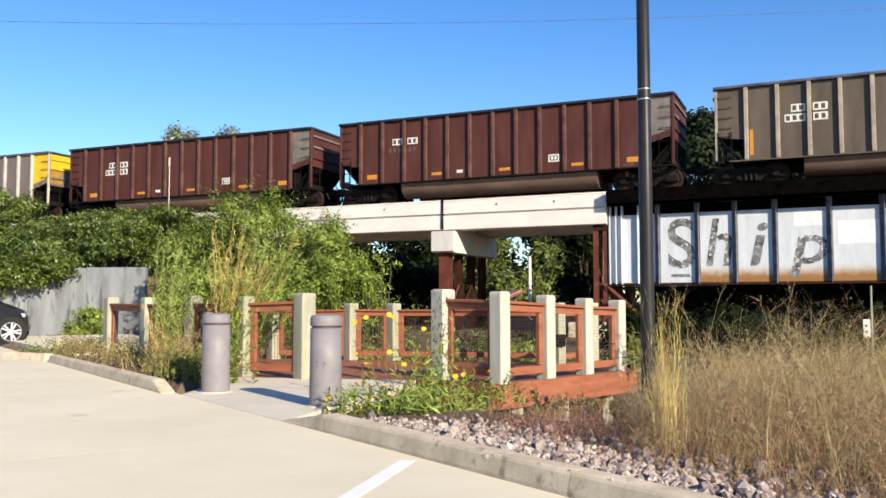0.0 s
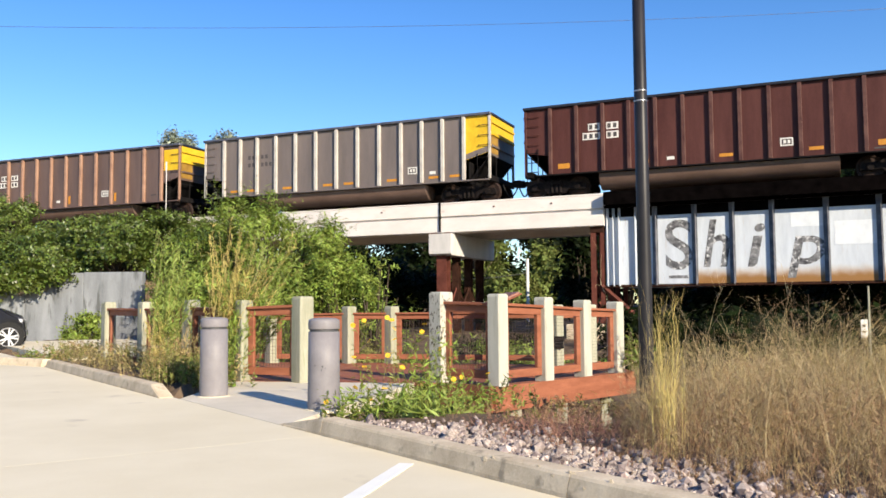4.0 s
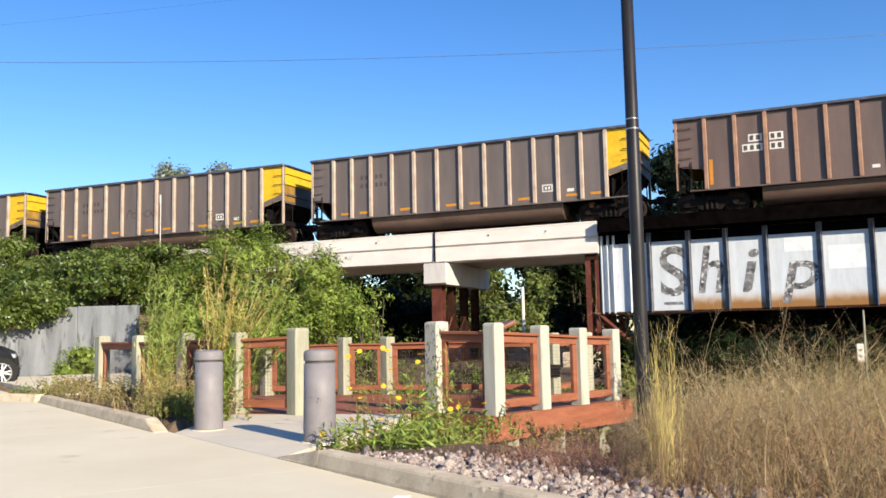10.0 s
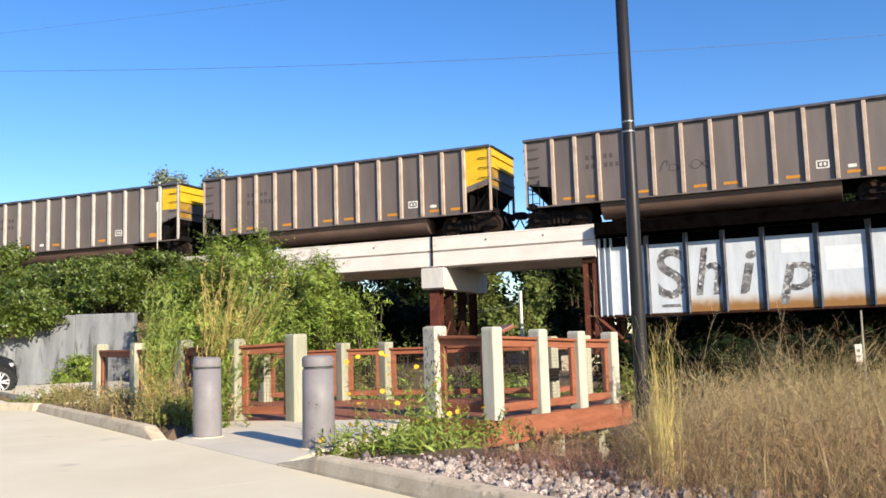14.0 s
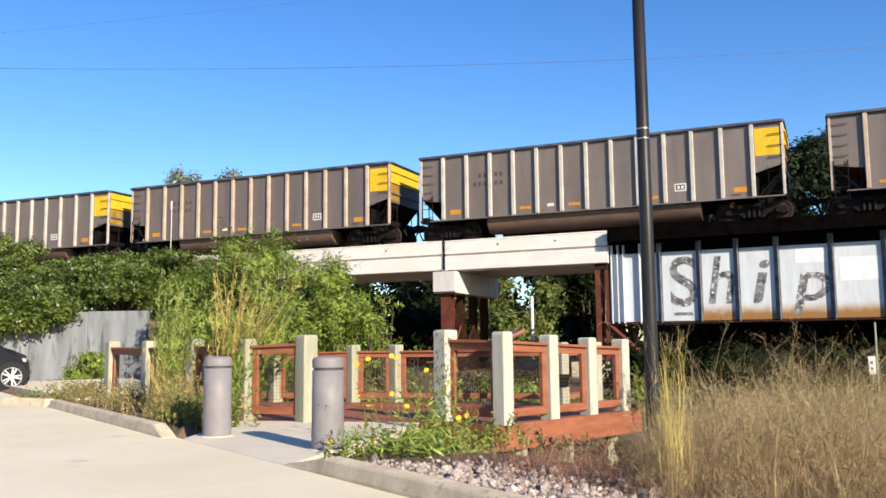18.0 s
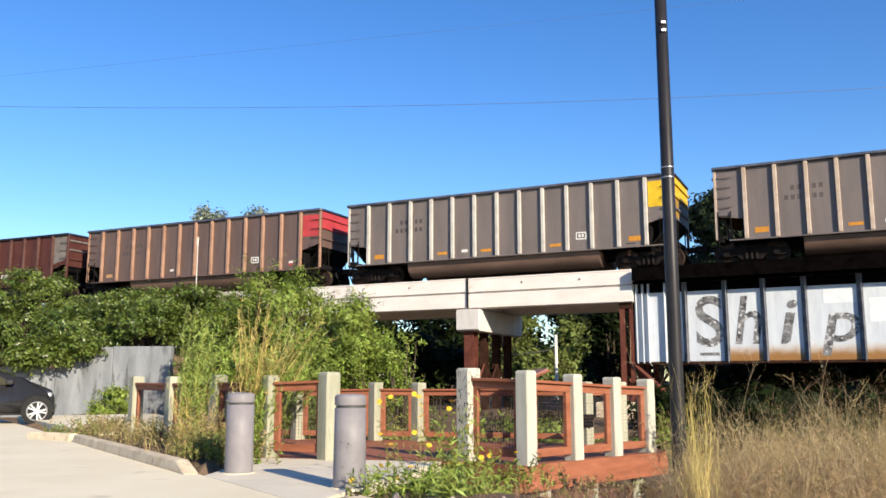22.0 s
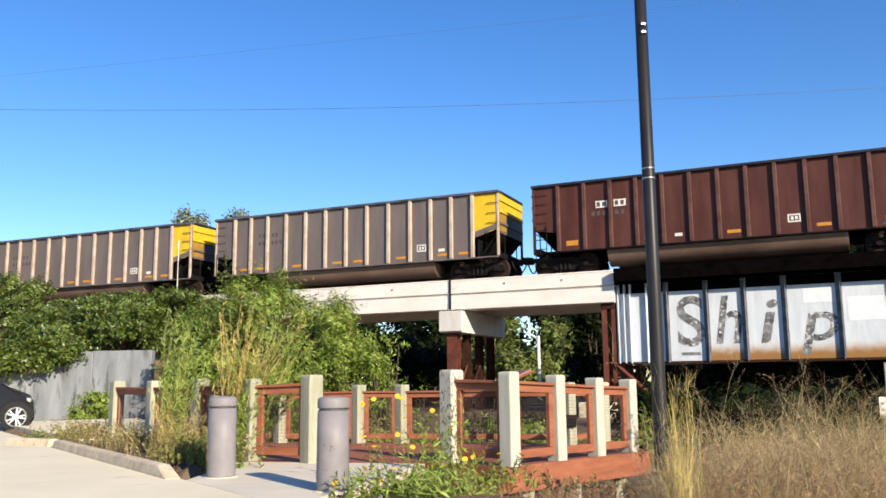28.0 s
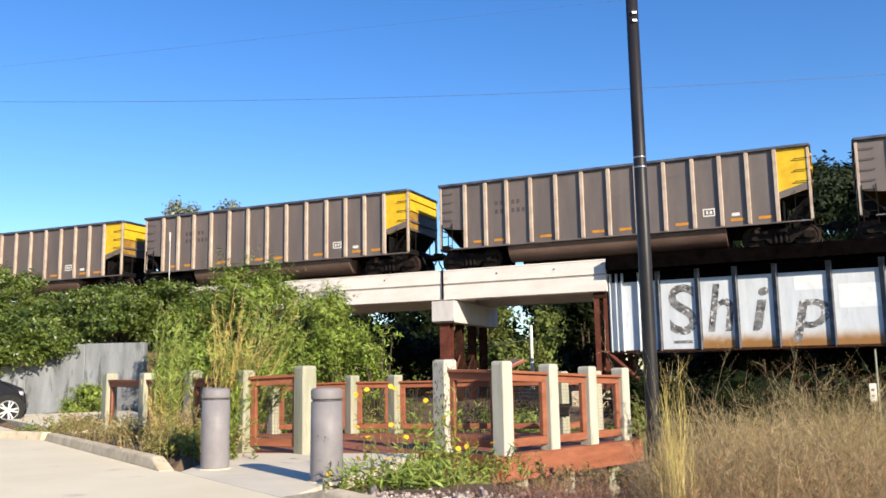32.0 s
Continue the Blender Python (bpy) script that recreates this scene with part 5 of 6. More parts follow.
# ---------------------------------------------------------------- vegetation
RNG = np.random.default_rng(11)


def unit(v):
    return v / np.maximum(np.linalg.norm(v, axis=-1, keepdims=True), 1e-9)


def leaves_at(p, out, size, flat=0.5, slim=0.48, along=None):
    """Kite-shaped leaves at places p, facing roughly out; along gives their length's way."""
    count = len(p)
    nrm = unit(out * 1.1 + np.array((0, 0, flat)) + RNG.normal(size=(count, 3)) * 0.45)
    way = RNG.normal(size=(count, 3)) if along is None else along + RNG.normal(size=(count, 3)) * 0.35
    a = unit(way - nrm * np.sum(way * nrm, axis=1, keepdims=True))
    b = np.cross(nrm, a)
    s = size * (0.55 + 0.9 * RNG.random((count, 1)))
    v = np.stack([p - a * s, p + b * s * slim - a * s * 0.1 + nrm * s * 0.12, p + a * s, p - b * s * slim - a * s * 0.1 + nrm * s * 0.12], 1)
    return v.reshape(-1, 3)


def leaf_cloud(centres, radii, count, size, flat=0.5, slim=0.48, droop=0.0):
    """Leaves on and just inside uneven ellipsoids, gathered in twigs."""
    centres, radii = np.asarray(centres, float), np.asarray(radii, float)
    w = (radii[:, 0] * radii[:, 1] * radii[:, 2]) ** 0.667
    twigs = max(8, count // 20)
    pick = RNG.choice(len(centres), twigs, p=w / w.sum())
    d = unit(RNG.normal(size=(twigs, 3)))
    r = RNG.random(twigs) ** 0.2 * (0.80 + 0.32 * RNG.random(twigs))
    p = centres[pick] + d * r[:, None] * radii[pick]
    way = unit(d + RNG.normal(size=(twigs, 3)) * 0.6 + np.array((0, 0, 0.25 - droop)))
    k = RNG.integers(0, twigs, count)
    q = p[k] + way[k] * (RNG.random((count, 1)) - 0.3) * size * 6 + RNG.normal(size=(count, 3)) * size * 1.15
    return leaves_at(q, d[k], size, flat, slim, way[k] if slim < 0.35 else None)


def stems(base, height, lean, width, arch=0.35, steps=4, toward=(0, 0), wobble=0.012):
    """Tapered, bent stems as quads; returns quads and the points along each stem (n, steps + 1, 3)."""
    n = len(base)
    ang = RNG.random(n) * np.pi
    side = np.stack([np.cos(ang), np.sin(ang), np.zeros(n)], 1)
    tilt = RNG.normal(size=(n, 2)) * lean + np.asarray(toward)
    pts = [base]
    out = []
    wp = width
    for k in range(1, steps + 1):
        t = k / steps
        reach = height * t * ((1 - arch) + arch * 2 * t)
        wob = RNG.normal(size=(n, 2)) * wobble * height[:, None]
        c = base + np.stack([tilt[:, 0] * reach + wob[:, 0], tilt[:, 1] * reach + wob[:, 1], height * t * (1 - 0.10 * t * np.hypot(*tilt.T))], 1)
        w = width * (1 - 0.7 * t)
        a = pts[-1]
        out.append(np.stack([a - side * wp[:, None], a + side * wp[:, None], c + side * w[:, None], c - side * w[:, None]], 1))
        pts.append(c)
        wp = w
    return np.concatenate(out).reshape(-1, 3), np.stack(pts, 1)


def along_stems(pts, per, lo=0.15, hi=1.0):
    """Random places on stems, with the stems' way there."""
    n, k = pts.shape[:2]
    i = np.repeat(np.arange(n), per)
    t = RNG.uniform(lo, hi, len(i)) * (k - 1)
    j = np.minimum(t.astype(int), k - 2)
    f = (t - j)[:, None]
    a, b = pts[i, j], pts[i, j + 1]
    return a * (1 - f) + b * f, unit(b - a)


def on_ground(x, y, dz=0.0):
    return np.stack([x, y, ground_height(x, y) + dz], 1)


def branches(p0, tips, r, parent, mat="bark", name="trunk"):
    bm = bmesh.new()
    p0 = Vector(p0)
    for tip in tips:
        tip = Vector(tip)
        mid = p0.lerp(tip, 0.5) + Vector((RNG.normal() * 0.1, RNG.normal() * 0.1, 0.1)) * (tip - p0).length * 0.4
        tube(p0, mid, r, r * 0.65, 6, bm, False)
        tube(mid, tip, r * 0.65, r * 0.2, 6, bm, False)
    return part(name, bm, M[mat], parent)


def shrub(x, y, w, h, leaf, mat, count, label="", lumps=14, flat=0.5, slim=0.48, droop=0.0, deep=None, z=None):
    """A many-stemmed shrub: stems, and an uneven crown of leafy twigs with sprays that stick out."""
    z = float(ground_height(x, y)) if z is None else z
    t = empty("shrub", pose(x, y, z), label=label, category="shrub", group="shrubs along the bank")
    deep = deep or w
    c, r = [], []
    lumps = int(lumps * 1.8)
    for i in range(lumps):
        a, k = RNG.random() * 2 * np.pi, RNG.random() ** 0.3
        hh = 0.14 + 0.70 * RNG.random() * (1 - 0.4 * k)
        if i % 4 == 0:
            k, hh = k * 0.6, 0.74 + 0.06 * RNG.random()
        c.append((w * 0.42 * k * np.cos(a), deep * 0.42 * k * np.sin(a), h * hh))
        s = 0.065 + 0.085 * RNG.random()
        r.append((w * s, deep * s, h * s * 0.85))
    branches((0, 0, -0.1), c, 0.012 * h, t)
    quads("crown", leaf_cloud(c, r, count, leaf, flat, slim, droop), M[mat], t)
    k = max(12, count // 260)
    i = RNG.integers(0, lumps, k)
    d = unit(RNG.normal(size=(k, 3)) * (1, 1, 0.5) + (0, 0, 0.8))
    b = np.array(c)[i] + d * np.array(r)[i] * 0.7
    ln = h * (0.10 + 0.14 * RNG.random(k))
    pts = np.stack([b, b + d * ln[:, None] * 0.55, b + d * ln[:, None] + np.array((0, 0, -0.1)) * ln[:, None]], 1)
    q, way = along_stems(pts, 16)
    quads("sprays", leaves_at(q + RNG.normal(size=q.shape) * leaf * 0.7, np.repeat(d, 16, 0), leaf, flat, slim, way), M[mat], t)
    return t


def build_shrubs():
    lab = "dense leafy green shrub on the railway bank"
    # on the slope behind the wall
    for x, y, w, h, mat in [(-12.6, 39.5, 5.5, 2.3, "leaf_bank"), (-15.8, 40.0, 5.5, 1.5, "leaf_bank"), (-18.6, 40.8, 6, 1.4, "leaf_bank"), (-21.6, 41.6, 5, 3.6, "leaf_bank"), (-24.8, 42.6, 6, 3.0, "leaf_bank"), (-28.2, 44, 6, 2.2, "leaf_bank"),
                            (-14.3, 37.6, 4.6, 2.4, "leaf_bank"), (-17.6, 37.6, 5.0, 2.4, "leaf_bank"), (-20.8, 37.8, 5.0, 2.6, "leaf_bank"), (-23.4, 38.6, 5.5, 2.8, "leaf_bank"), (-11.2, 39.6, 4.4, 3.4, "leaf_bank")]:
        shrub(x, y, w, h, 0.075, mat, 12500, lab, 25)
    # hanging over the wall's left part
    for x, y, w, h in [(-18.9, 33.8, 3.4, 1.7), (-21.0, 33.6, 4.0, 1.6)]:
        shrub(x, y, w, h, 0.085, "leaf_bank", 7000, "leafy creeper hanging over the concrete wall", 14, z=1.75)
    for x, w, h, z in [(-16.6, 2.2, 1.3, 1.75), (-15.4, 1.6, 0.7, 2.25), (-17.5, 1.8, 1.1, 1.75)]:
        shrub(x, 33.65, w, h, 0.08, "leaf_bank", 3000, "leafy creeper hanging over the concrete wall", 10, deep=0.7, z=z)
    # the big mass in front of the bridge's left spans
    for x, y, w, h, mat, sl in [(-8.9, 31.0, 3.6, 4.9, "leaf", 0.4), (-7.7, 27.5, 3.4, 4.6, "leaf", 0.4), (-7.0, 26.5, 3.8, 4.8, "leaf", 0.35), (-5.9, 26.0, 3.6, 6.2, "leaf", 0.25), (-4.9, 25.2, 3.6, 5.5, "leaf_bright", 0.25),
                                (-3.9, 24.6, 3.2, 4.8, "leaf_bright", 0.25), (-2.95, 24.0, 2.6, 3.5, "leaf_bright", 0.25), (-9.6, 36.0, 3.6, 4.4, "leaf", 0.4), (-7.6, 30.5, 4.4, 4.6, "leaf", 0.4), (-5.2, 29.0, 4.4, 4.0, "leaf", 0.3),
                                (-5.9, 22.6, 3.0, 2.6, "leaf", 0.3), (-4.3, 22.2, 2.8, 2.2, "leaf", 0.25), (-6.4, 22.8, 2.4, 2.8, "leaf_bright", 0.35)]:
        shrub(x, y, w, h * 0.87, 0.064, mat, 13500, "rounded bushy green shrub before the bridge", 26, slim=sl, droop=0.25)
    shrub(-13.15, 31.3, 1.6, 1.25, 0.05, "leaf_bright", 4000, "small yellow-green shrub before the concrete wall", 24)
    # wispy young growth beside the mass
    for x, y, w, h in [(-1.95, 23.6, 2.0, 3.2), (-0.95, 21.0, 0.9, 1.9)]:
        shrub(x, y, w, h, 0.075, "leaf_bright", 420, "thin leafy sapling behind the boardwalk", 9, slim=0.22, droop=0.3)
    for x, y, w, h, mat in [(-3.4, 19.6, 2.4, 1.5, "leaf"), (-2.2, 19.4, 2.4, 1.2, "leaf_olive"), (-0.4, 19.0, 2.6, 1.2, "leaf"), (1.4, 19.2, 2.8, 1.2, "leaf_bright"), (3.0, 19.6, 2.6, 0.5, "leaf"),
                            (4.6, 20.5, 3.0, 0.5, "leaf_shade"), (-0.9, 18.2, 1.8, 1.1, "leaf"), (6.2, 21.4, 3.0, 0.5, "leaf_shade"), (1.6, 22.5, 4.0, 1.6, "leaf_shade"), (-5.2, 19.8, 2.6, 1.7, "leaf"), (8.35, 22.4, 1.1, 1.6, "leaf_far")]:
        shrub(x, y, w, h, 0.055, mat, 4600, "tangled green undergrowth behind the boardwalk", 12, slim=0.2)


def tree(x, y, h, w, mat, count, leaf, label, low=0.25):
    z = float(ground_height(x, y))
    t = empty("tree", pose(x, y, z), label=label, category="tree", group="trees beyond the railway")
    c, r = [], []
    for i in range(28):
        a, k = RNG.random() * 2 * np.pi, np.sqrt(RNG.random())
        hh = low + (0.93 - low) * RNG.random()
        if i < 7:
            k, hh = k * 0.8, 0.84 + 0.08 * RNG.random()
        lim = 0.46 * w * (1 - 0.75 * max(0, (hh - 0.5) / 0.5) ** 2)
        c.append((lim * k * np.cos(a), lim * k * np.sin(a), h * hh))
        s = 0.09 + 0.09 * RNG.random()
        r.append((w * s, w * s, h * s * 0.6))
    part("trunk", tube((0, 0, -0.3), (0, 0, h * 0.72), 0.022 * h, 0.006 * h, 9), M["bark"], t)
    branches((0, 0, h * 0.25), c, 0.006 * h, t, name="limb_wood")
    quads("crown", leaf_cloud(c, r, count, leaf, 0.4), M[mat], t)


def build_trees():
    lab = "tall dark leafy tree beyond the railway"
    for x, y, h, w, mat in [(-23.6, 76, 16.4, 4.4, "leaf_pale"), (-20.2, 77, 16.3, 4.2, "leaf_pale"), (24.2, 82, 17.9, 10.0, "leaf_far"), (30.4, 82, 19.0, 11.5, "leaf_far"), (36.9, 82, 19.4, 12.5, "leaf_far"), (44.2, 78, 19.4, 13, "leaf_far"),
                            (-6, 66, 9.0, 9, "leaf_shade"), (-1.5, 62, 7.5, 8, "leaf_shade"), (2.6, 74, 9.2, 6.0, "leaf_mid"), (4.0, 77, 9.2, 4.2, "leaf_mid"), (8.0, 71, 5.2, 4.4, "leaf_mid"), (4.6, 61, 2.6, 6.5, "leaf_mid"), (8.6, 62, 3.4, 4.0, "leaf_mid"), (10.4, 76, 10.0, 6.4, "leaf_far"), (0.2, 78, 9.0, 7, "leaf_mid"), (40, 62, 11, 11, "leaf_shade"), (28, 66, 10, 10, "leaf_shade"), (19, 72, 9, 10, "leaf_shade"), (34, 70, 11, 11, "leaf_shade"), (46, 52, 11, 11, "leaf_shade"), (14.0, 74, 8.4, 7.5, "leaf_shade"), (21, 76, 9.0, 8, "leaf_shade"),
                            (-12, 70, 8.5, 9, "leaf_shade"), (22, 62, 9.0, 9, "leaf_shade"), (33, 55, 10.0, 10, "leaf_shade")]:
        tree(x, y, h, w, mat, 30000 if mat in ("leaf_far", "leaf_pale") else 15000 if h > 10 else 8000, 0.26 if mat == "leaf_far" else 0.14 if mat == "leaf_pale" else 0.19, lab, 0.22)
    # low brush, its leaves coloured dark in place of shade below the girder
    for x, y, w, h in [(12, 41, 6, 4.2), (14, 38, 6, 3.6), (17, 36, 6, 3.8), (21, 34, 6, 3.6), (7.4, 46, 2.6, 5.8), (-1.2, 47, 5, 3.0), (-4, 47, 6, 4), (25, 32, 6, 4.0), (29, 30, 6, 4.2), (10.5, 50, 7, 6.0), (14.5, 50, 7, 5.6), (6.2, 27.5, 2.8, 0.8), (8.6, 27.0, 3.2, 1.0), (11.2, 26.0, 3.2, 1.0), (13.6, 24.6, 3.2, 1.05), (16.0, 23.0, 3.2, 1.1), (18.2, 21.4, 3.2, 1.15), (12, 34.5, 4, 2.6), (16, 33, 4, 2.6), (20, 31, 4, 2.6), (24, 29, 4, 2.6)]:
        shrub(x, y, w, h, 0.16, "leaf_shade", 3800, "brush under the railway bridge with shade in its colour", 14)


def build_far_woods():
    """A low line of distant trees that closes the view under the bridge."""
    k = 70
    x = np.linspace(-45, 95, k) + RNG.normal(size=k)
    y = 104 + RNG.normal(size=k) * 5
    h = 4.5 + 3.0 * RNG.random(k)
    c = np.stack([x, y, ground_height(x, y) + h * 0.45], 1)
    r = np.stack([np.full(k, 2.4), np.full(k, 2.4), h * 0.6], 1)
    tagged(quads("far_woods", leaf_cloud(c, r, 26000, 0.42, 0.4), M["leaf_shade"]), "low dark line of distant trees", "woods", kind="stuff")


def field(n, u, nn):
    """n random places with u and n from the ranges given."""
    a, b = RNG.uniform(*u, n), RNG.uniform(*nn, n)
    return KP[0] + KD[0] * a + KN[0] * b, KP[1] + KD[1] * a + KN[1] * b


def lumpy(x, y, f=0.9, o=0.0):
    return 0.5 + 0.5 * np.array([noise.noise(Vector((a * f + o, b * f, o))) for a, b in zip(x, y)])


def bank(n, az, dist, power=1.0):
    """Places on the right-hand bank, by direction and distance from the lot's edge."""
    a = np.radians(RNG.uniform(*az, n))
    r = dist[0] + (dist[1] - dist[0]) * RNG.random(n) ** power
    x, y = r * np.sin(a), r * np.cos(a)
    d = (x - KP[0]) * KN[0] + (y - KP[1]) * KN[1]
    # clear of the deck and of the stones at the kerb
    deck_side = (x - 0.62) * 0.733 - (y - 11.52) * 0.68
    keep = (d > 0.45) & ((deck_side > 0.25) | (y < 11.2)) & ~((x < 3.0) & (y > 7.9) & (RNG.random(n) > 0.05))
    return x[keep], y[keep], d[keep]


def dry_bush(n, az, dist, h0, h1, lean, mat, name, label, twigs=16, width=0.0026, near=(0.6, 2.2), power=1.0):
    """Dry twiggy weeds: upright stems, each with many fine side twigs."""
    x, y, d = bank(n, az, dist, power)
    keep = (d > near[0] + 0.25 * RNG.normal(size=len(d))) & ((x / y > 0.205) | (RNG.random(len(d)) > 0.55))
    x, y, d = x[keep], y[keep], d[keep]
    n = len(x)
    hgt = (h0 + (h1 - h0) * RNG.random(n)) * (0.55 + 0.75 * lumpy(x, y)) * (0.3 + 0.7 * smooth_step(near[0], near[1], d))
    hgt = hgt * (0.42 + 0.58 * smooth_step(0.195, 0.245, x / y))
    v, pts = stems(on_ground(x, y, -0.02), hgt, lean, np.full(n, width), 0.3, 4)
    p, way = along_stems(pts, twigs, 0.15, 1.0)
    d = unit(way * 0.75 + RNG.normal(size=p.shape) * (0.65, 0.65, 0.35))
    ln = np.repeat(hgt, twigs) * RNG.uniform(0.07, 0.24, len(p))
    e = p + d * ln[:, None]
    s = np.cross(d, RNG.normal(size=p.shape))
    s = unit(s) * width * 0.55
    tw = np.stack([p - s, p + s, e + s * 0.4, e - s * 0.4], 1).reshape(-1, 3)
    m = p + d * ln[:, None] * 0.6
    d2 = unit(d + RNG.normal(size=p.shape) * 0.7)
    e2 = m + d2 * ln[:, None] * 0.45
    tw2 = np.stack([m - s * 0.8, m + s * 0.8, e2 + s * 0.4, e2 - s * 0.4], 1).reshape(-1, 3)
    tagged(quads(name, np.concatenate([v, tw, tw2]), M[mat]), label, "weeds", kind="stuff")


def build_grass():
    dry_bush(3600, (11, 34), (4.3, 15), 0.60, 1.10, 0.16, "straw", "dry_weeds", "tall dry straw-coloured twiggy weeds on the bank", near=(0.9, 3.0), width=0.002, twigs=22)
    dry_bush(3600, (0, 34), (4.0, 13), 0.28, 0.68, 0.25, "straw_red", "brown_weeds", "low reddish-brown dry weeds among the stones", near=(0.55, 1.6), width=0.0021, twigs=18)
    dry_bush(2600, (-4, 34), (4.0, 10), 0.10, 0.26, 0.4, "straw_red", "dry_litter", "very low pinkish dry weeds round the stones", near=(0.3, 0.7), width=0.002, twigs=10)
    dry_bush(1700, (13, 34), (7.5, 19), 0.7, 1.25, 0.18, "leaf_khaki", "olive_weeds", "dull olive half-dry weeds on the bank", near=(2.0, 4.0), width=0.0022, twigs=20)
    dry_bush(2600, (12, 35), (4.6, 14), 0.6, 1.15, 0.2, "straw_pale", "pale_weeds", "fine pale straw weeds with feathery tops", near=(1.2, 3.2), width=0.0017, twigs=24)
    dry_bush(1700, (12, 36), (12, 26), 0.28, 0.68, 0.2, "straw", "far_weeds", "dense dry weeds towards the girder", near=(2.0, 4.0), width=0.004, twigs=20)
    dry_bush(1200, (11, 36), (13, 28), 0.30, 0.72, 0.2, "leaf_khaki", "far_olive_weeds", "olive weeds towards the girder", near=(2.0, 4.0), width=0.004, twigs=22)
    # tall bare stalks, some pale and leaning across the rest
    for n, dist, h, wd, mat, name, label in [(60, (5.0, 9.5), (0.6, 1.25), 0.0018, "straw_pale", "pale_stalks", "pale bare stalks leaning across the dry weeds"),
                                             (320, (9, 21), (0.8, 1.75), 0.0016, "straw_red", "dry_stalks", "tall bare dry stalks above the weeds")]:
        x, y, d = bank(n, (13.5, 34), dist)
        n = len(x)
        v, pts = stems(on_ground(x, y, -0.02), RNG.uniform(*h, n), 0.17, np.full(n, wd), 0.6, 7, (0, 0), 0.005)
        p, way = along_stems(pts, 14, 0.25, 1.0)
        d = unit(way + RNG.normal(size=p.shape) * 0.65)
        ln = RNG.uniform(0.08, 0.42, (len(p), 1))
        m = p + d * ln * 0.5
        e = m + unit(d + RNG.normal(size=p.shape) * 0.35) * ln * 0.5
        s = unit(np.cross(d, RNG.normal(size=p.shape))) * wd * 0.45
        tw = np.concatenate([np.stack([p - s, p + s, m + s * 0.7, m - s * 0.7], 1), np.stack([m - s * 0.7, m + s * 0.7, e + s * 0.3, e - s * 0.3], 1)]).reshape(-1, 3)
        tagged(quads(name, np.concatenate([v, tw]), M[mat]), label, "weeds", kind="stuff")
    # golden grass round the lamp post
    t = empty("golden_grass", pose(1.47, 5.85, float(ground_height(1.47, 5.85))), label="tall golden grass clump beside the lamp post", category="grass")
    n = 64
    b = np.stack([RNG.normal(size=n) * 0.045, RNG.normal(size=n) * 0.14, np.full(n, -0.04)], 1)
    v, pts = stems(b, RNG.uniform(0.35, 1.20, n), 0.026, np.full(n, 0.0017), 0.4, 6, (0.0, 0.0), 0.008)
    p, way = along_stems(pts, 7, 0.3, 1.0)
    d = unit(way + RNG.normal(size=p.shape) * 0.25)
    e = p + d * RNG.uniform(0.06, 0.20, (len(p), 1))
    s = unit(np.cross(d, RNG.normal(size=p.shape))) * 0.0013
    tw = np.stack([p - s, p + s, e + s * 0.4, e - s * 0.4], 1).reshape(-1, 3)
    tagged(quads("blade_tuft", np.concatenate([v, tw]), M["straw_gold"], t), kind="stuff")


def clump(name, x, y, n, spread, h, lean, toward, leaf, per, mats, label, slim=0.14, width=0.004, lo=0.2, flower=0, hug=0.6):
    """A clump of leafy stems; hug says how far the leaves follow their stem."""
    t = empty(name, pose(x, y, max(0.0, float(ground_height(x, y)))), label=label, category="weed clump", group="weeds along the kerb")
    b = np.stack([RNG.normal(size=n) * spread[0], RNG.normal(size=n) * spread[1], np.full(n, -0.05)], 1)
    hgt = RNG.uniform(*h, n)
    v, pts = stems(b, hgt, lean, np.full(n, width), 0.45, 5, toward)
    tagged(quads("stalk_tuft", v, M[mats[0]], t), kind="stuff")
    p, way = along_stems(pts, per, lo, 1.0)
    d = unit(way * hug + RNG.normal(size=p.shape) * (0.8, 0.8, 0.35))
    q = p + d * leaf * 0.8
    tagged(quads("leafage", leaves_at(q, np.cross(d, RNG.normal(size=p.shape)), leaf, 0.4, slim, d), M[mats[1]], t), kind="stuff")
    if flower:
        i = RNG.choice(n, flower, replace=False)
        for k in i:
            tip = Vector(pts[k, -1]) + Vector((0, 0, 0.02))
            bm = bmesh.new()
            m = Matrix.Translation(tip) @ Euler((RNG.normal() * 0.5 + 0.5, RNG.normal() * 0.5, 0)).to_matrix().to_4x4()
            for a in range(8):
                q0 = Matrix.Rotation(a * math.pi / 4, 4, "Z")
                vs = [bm.verts.new(m @ q0 @ Vector(c)) for c in ((0.004, 0, 0), (0.019, 0.011, 0.004), (0.034, 0, 0.0), (0.019, -0.011, 0.004))]
                bm.faces.new(vs)
            f = part("flower", bm, M["petal"], t, "yellow daisy-like flower")
            part("disc", tube(m @ Vector((0, 0, -0.004)), m @ Vector((0, 0, 0.008)), 0.006, n=7), M["straw_gold"], f)
    return t


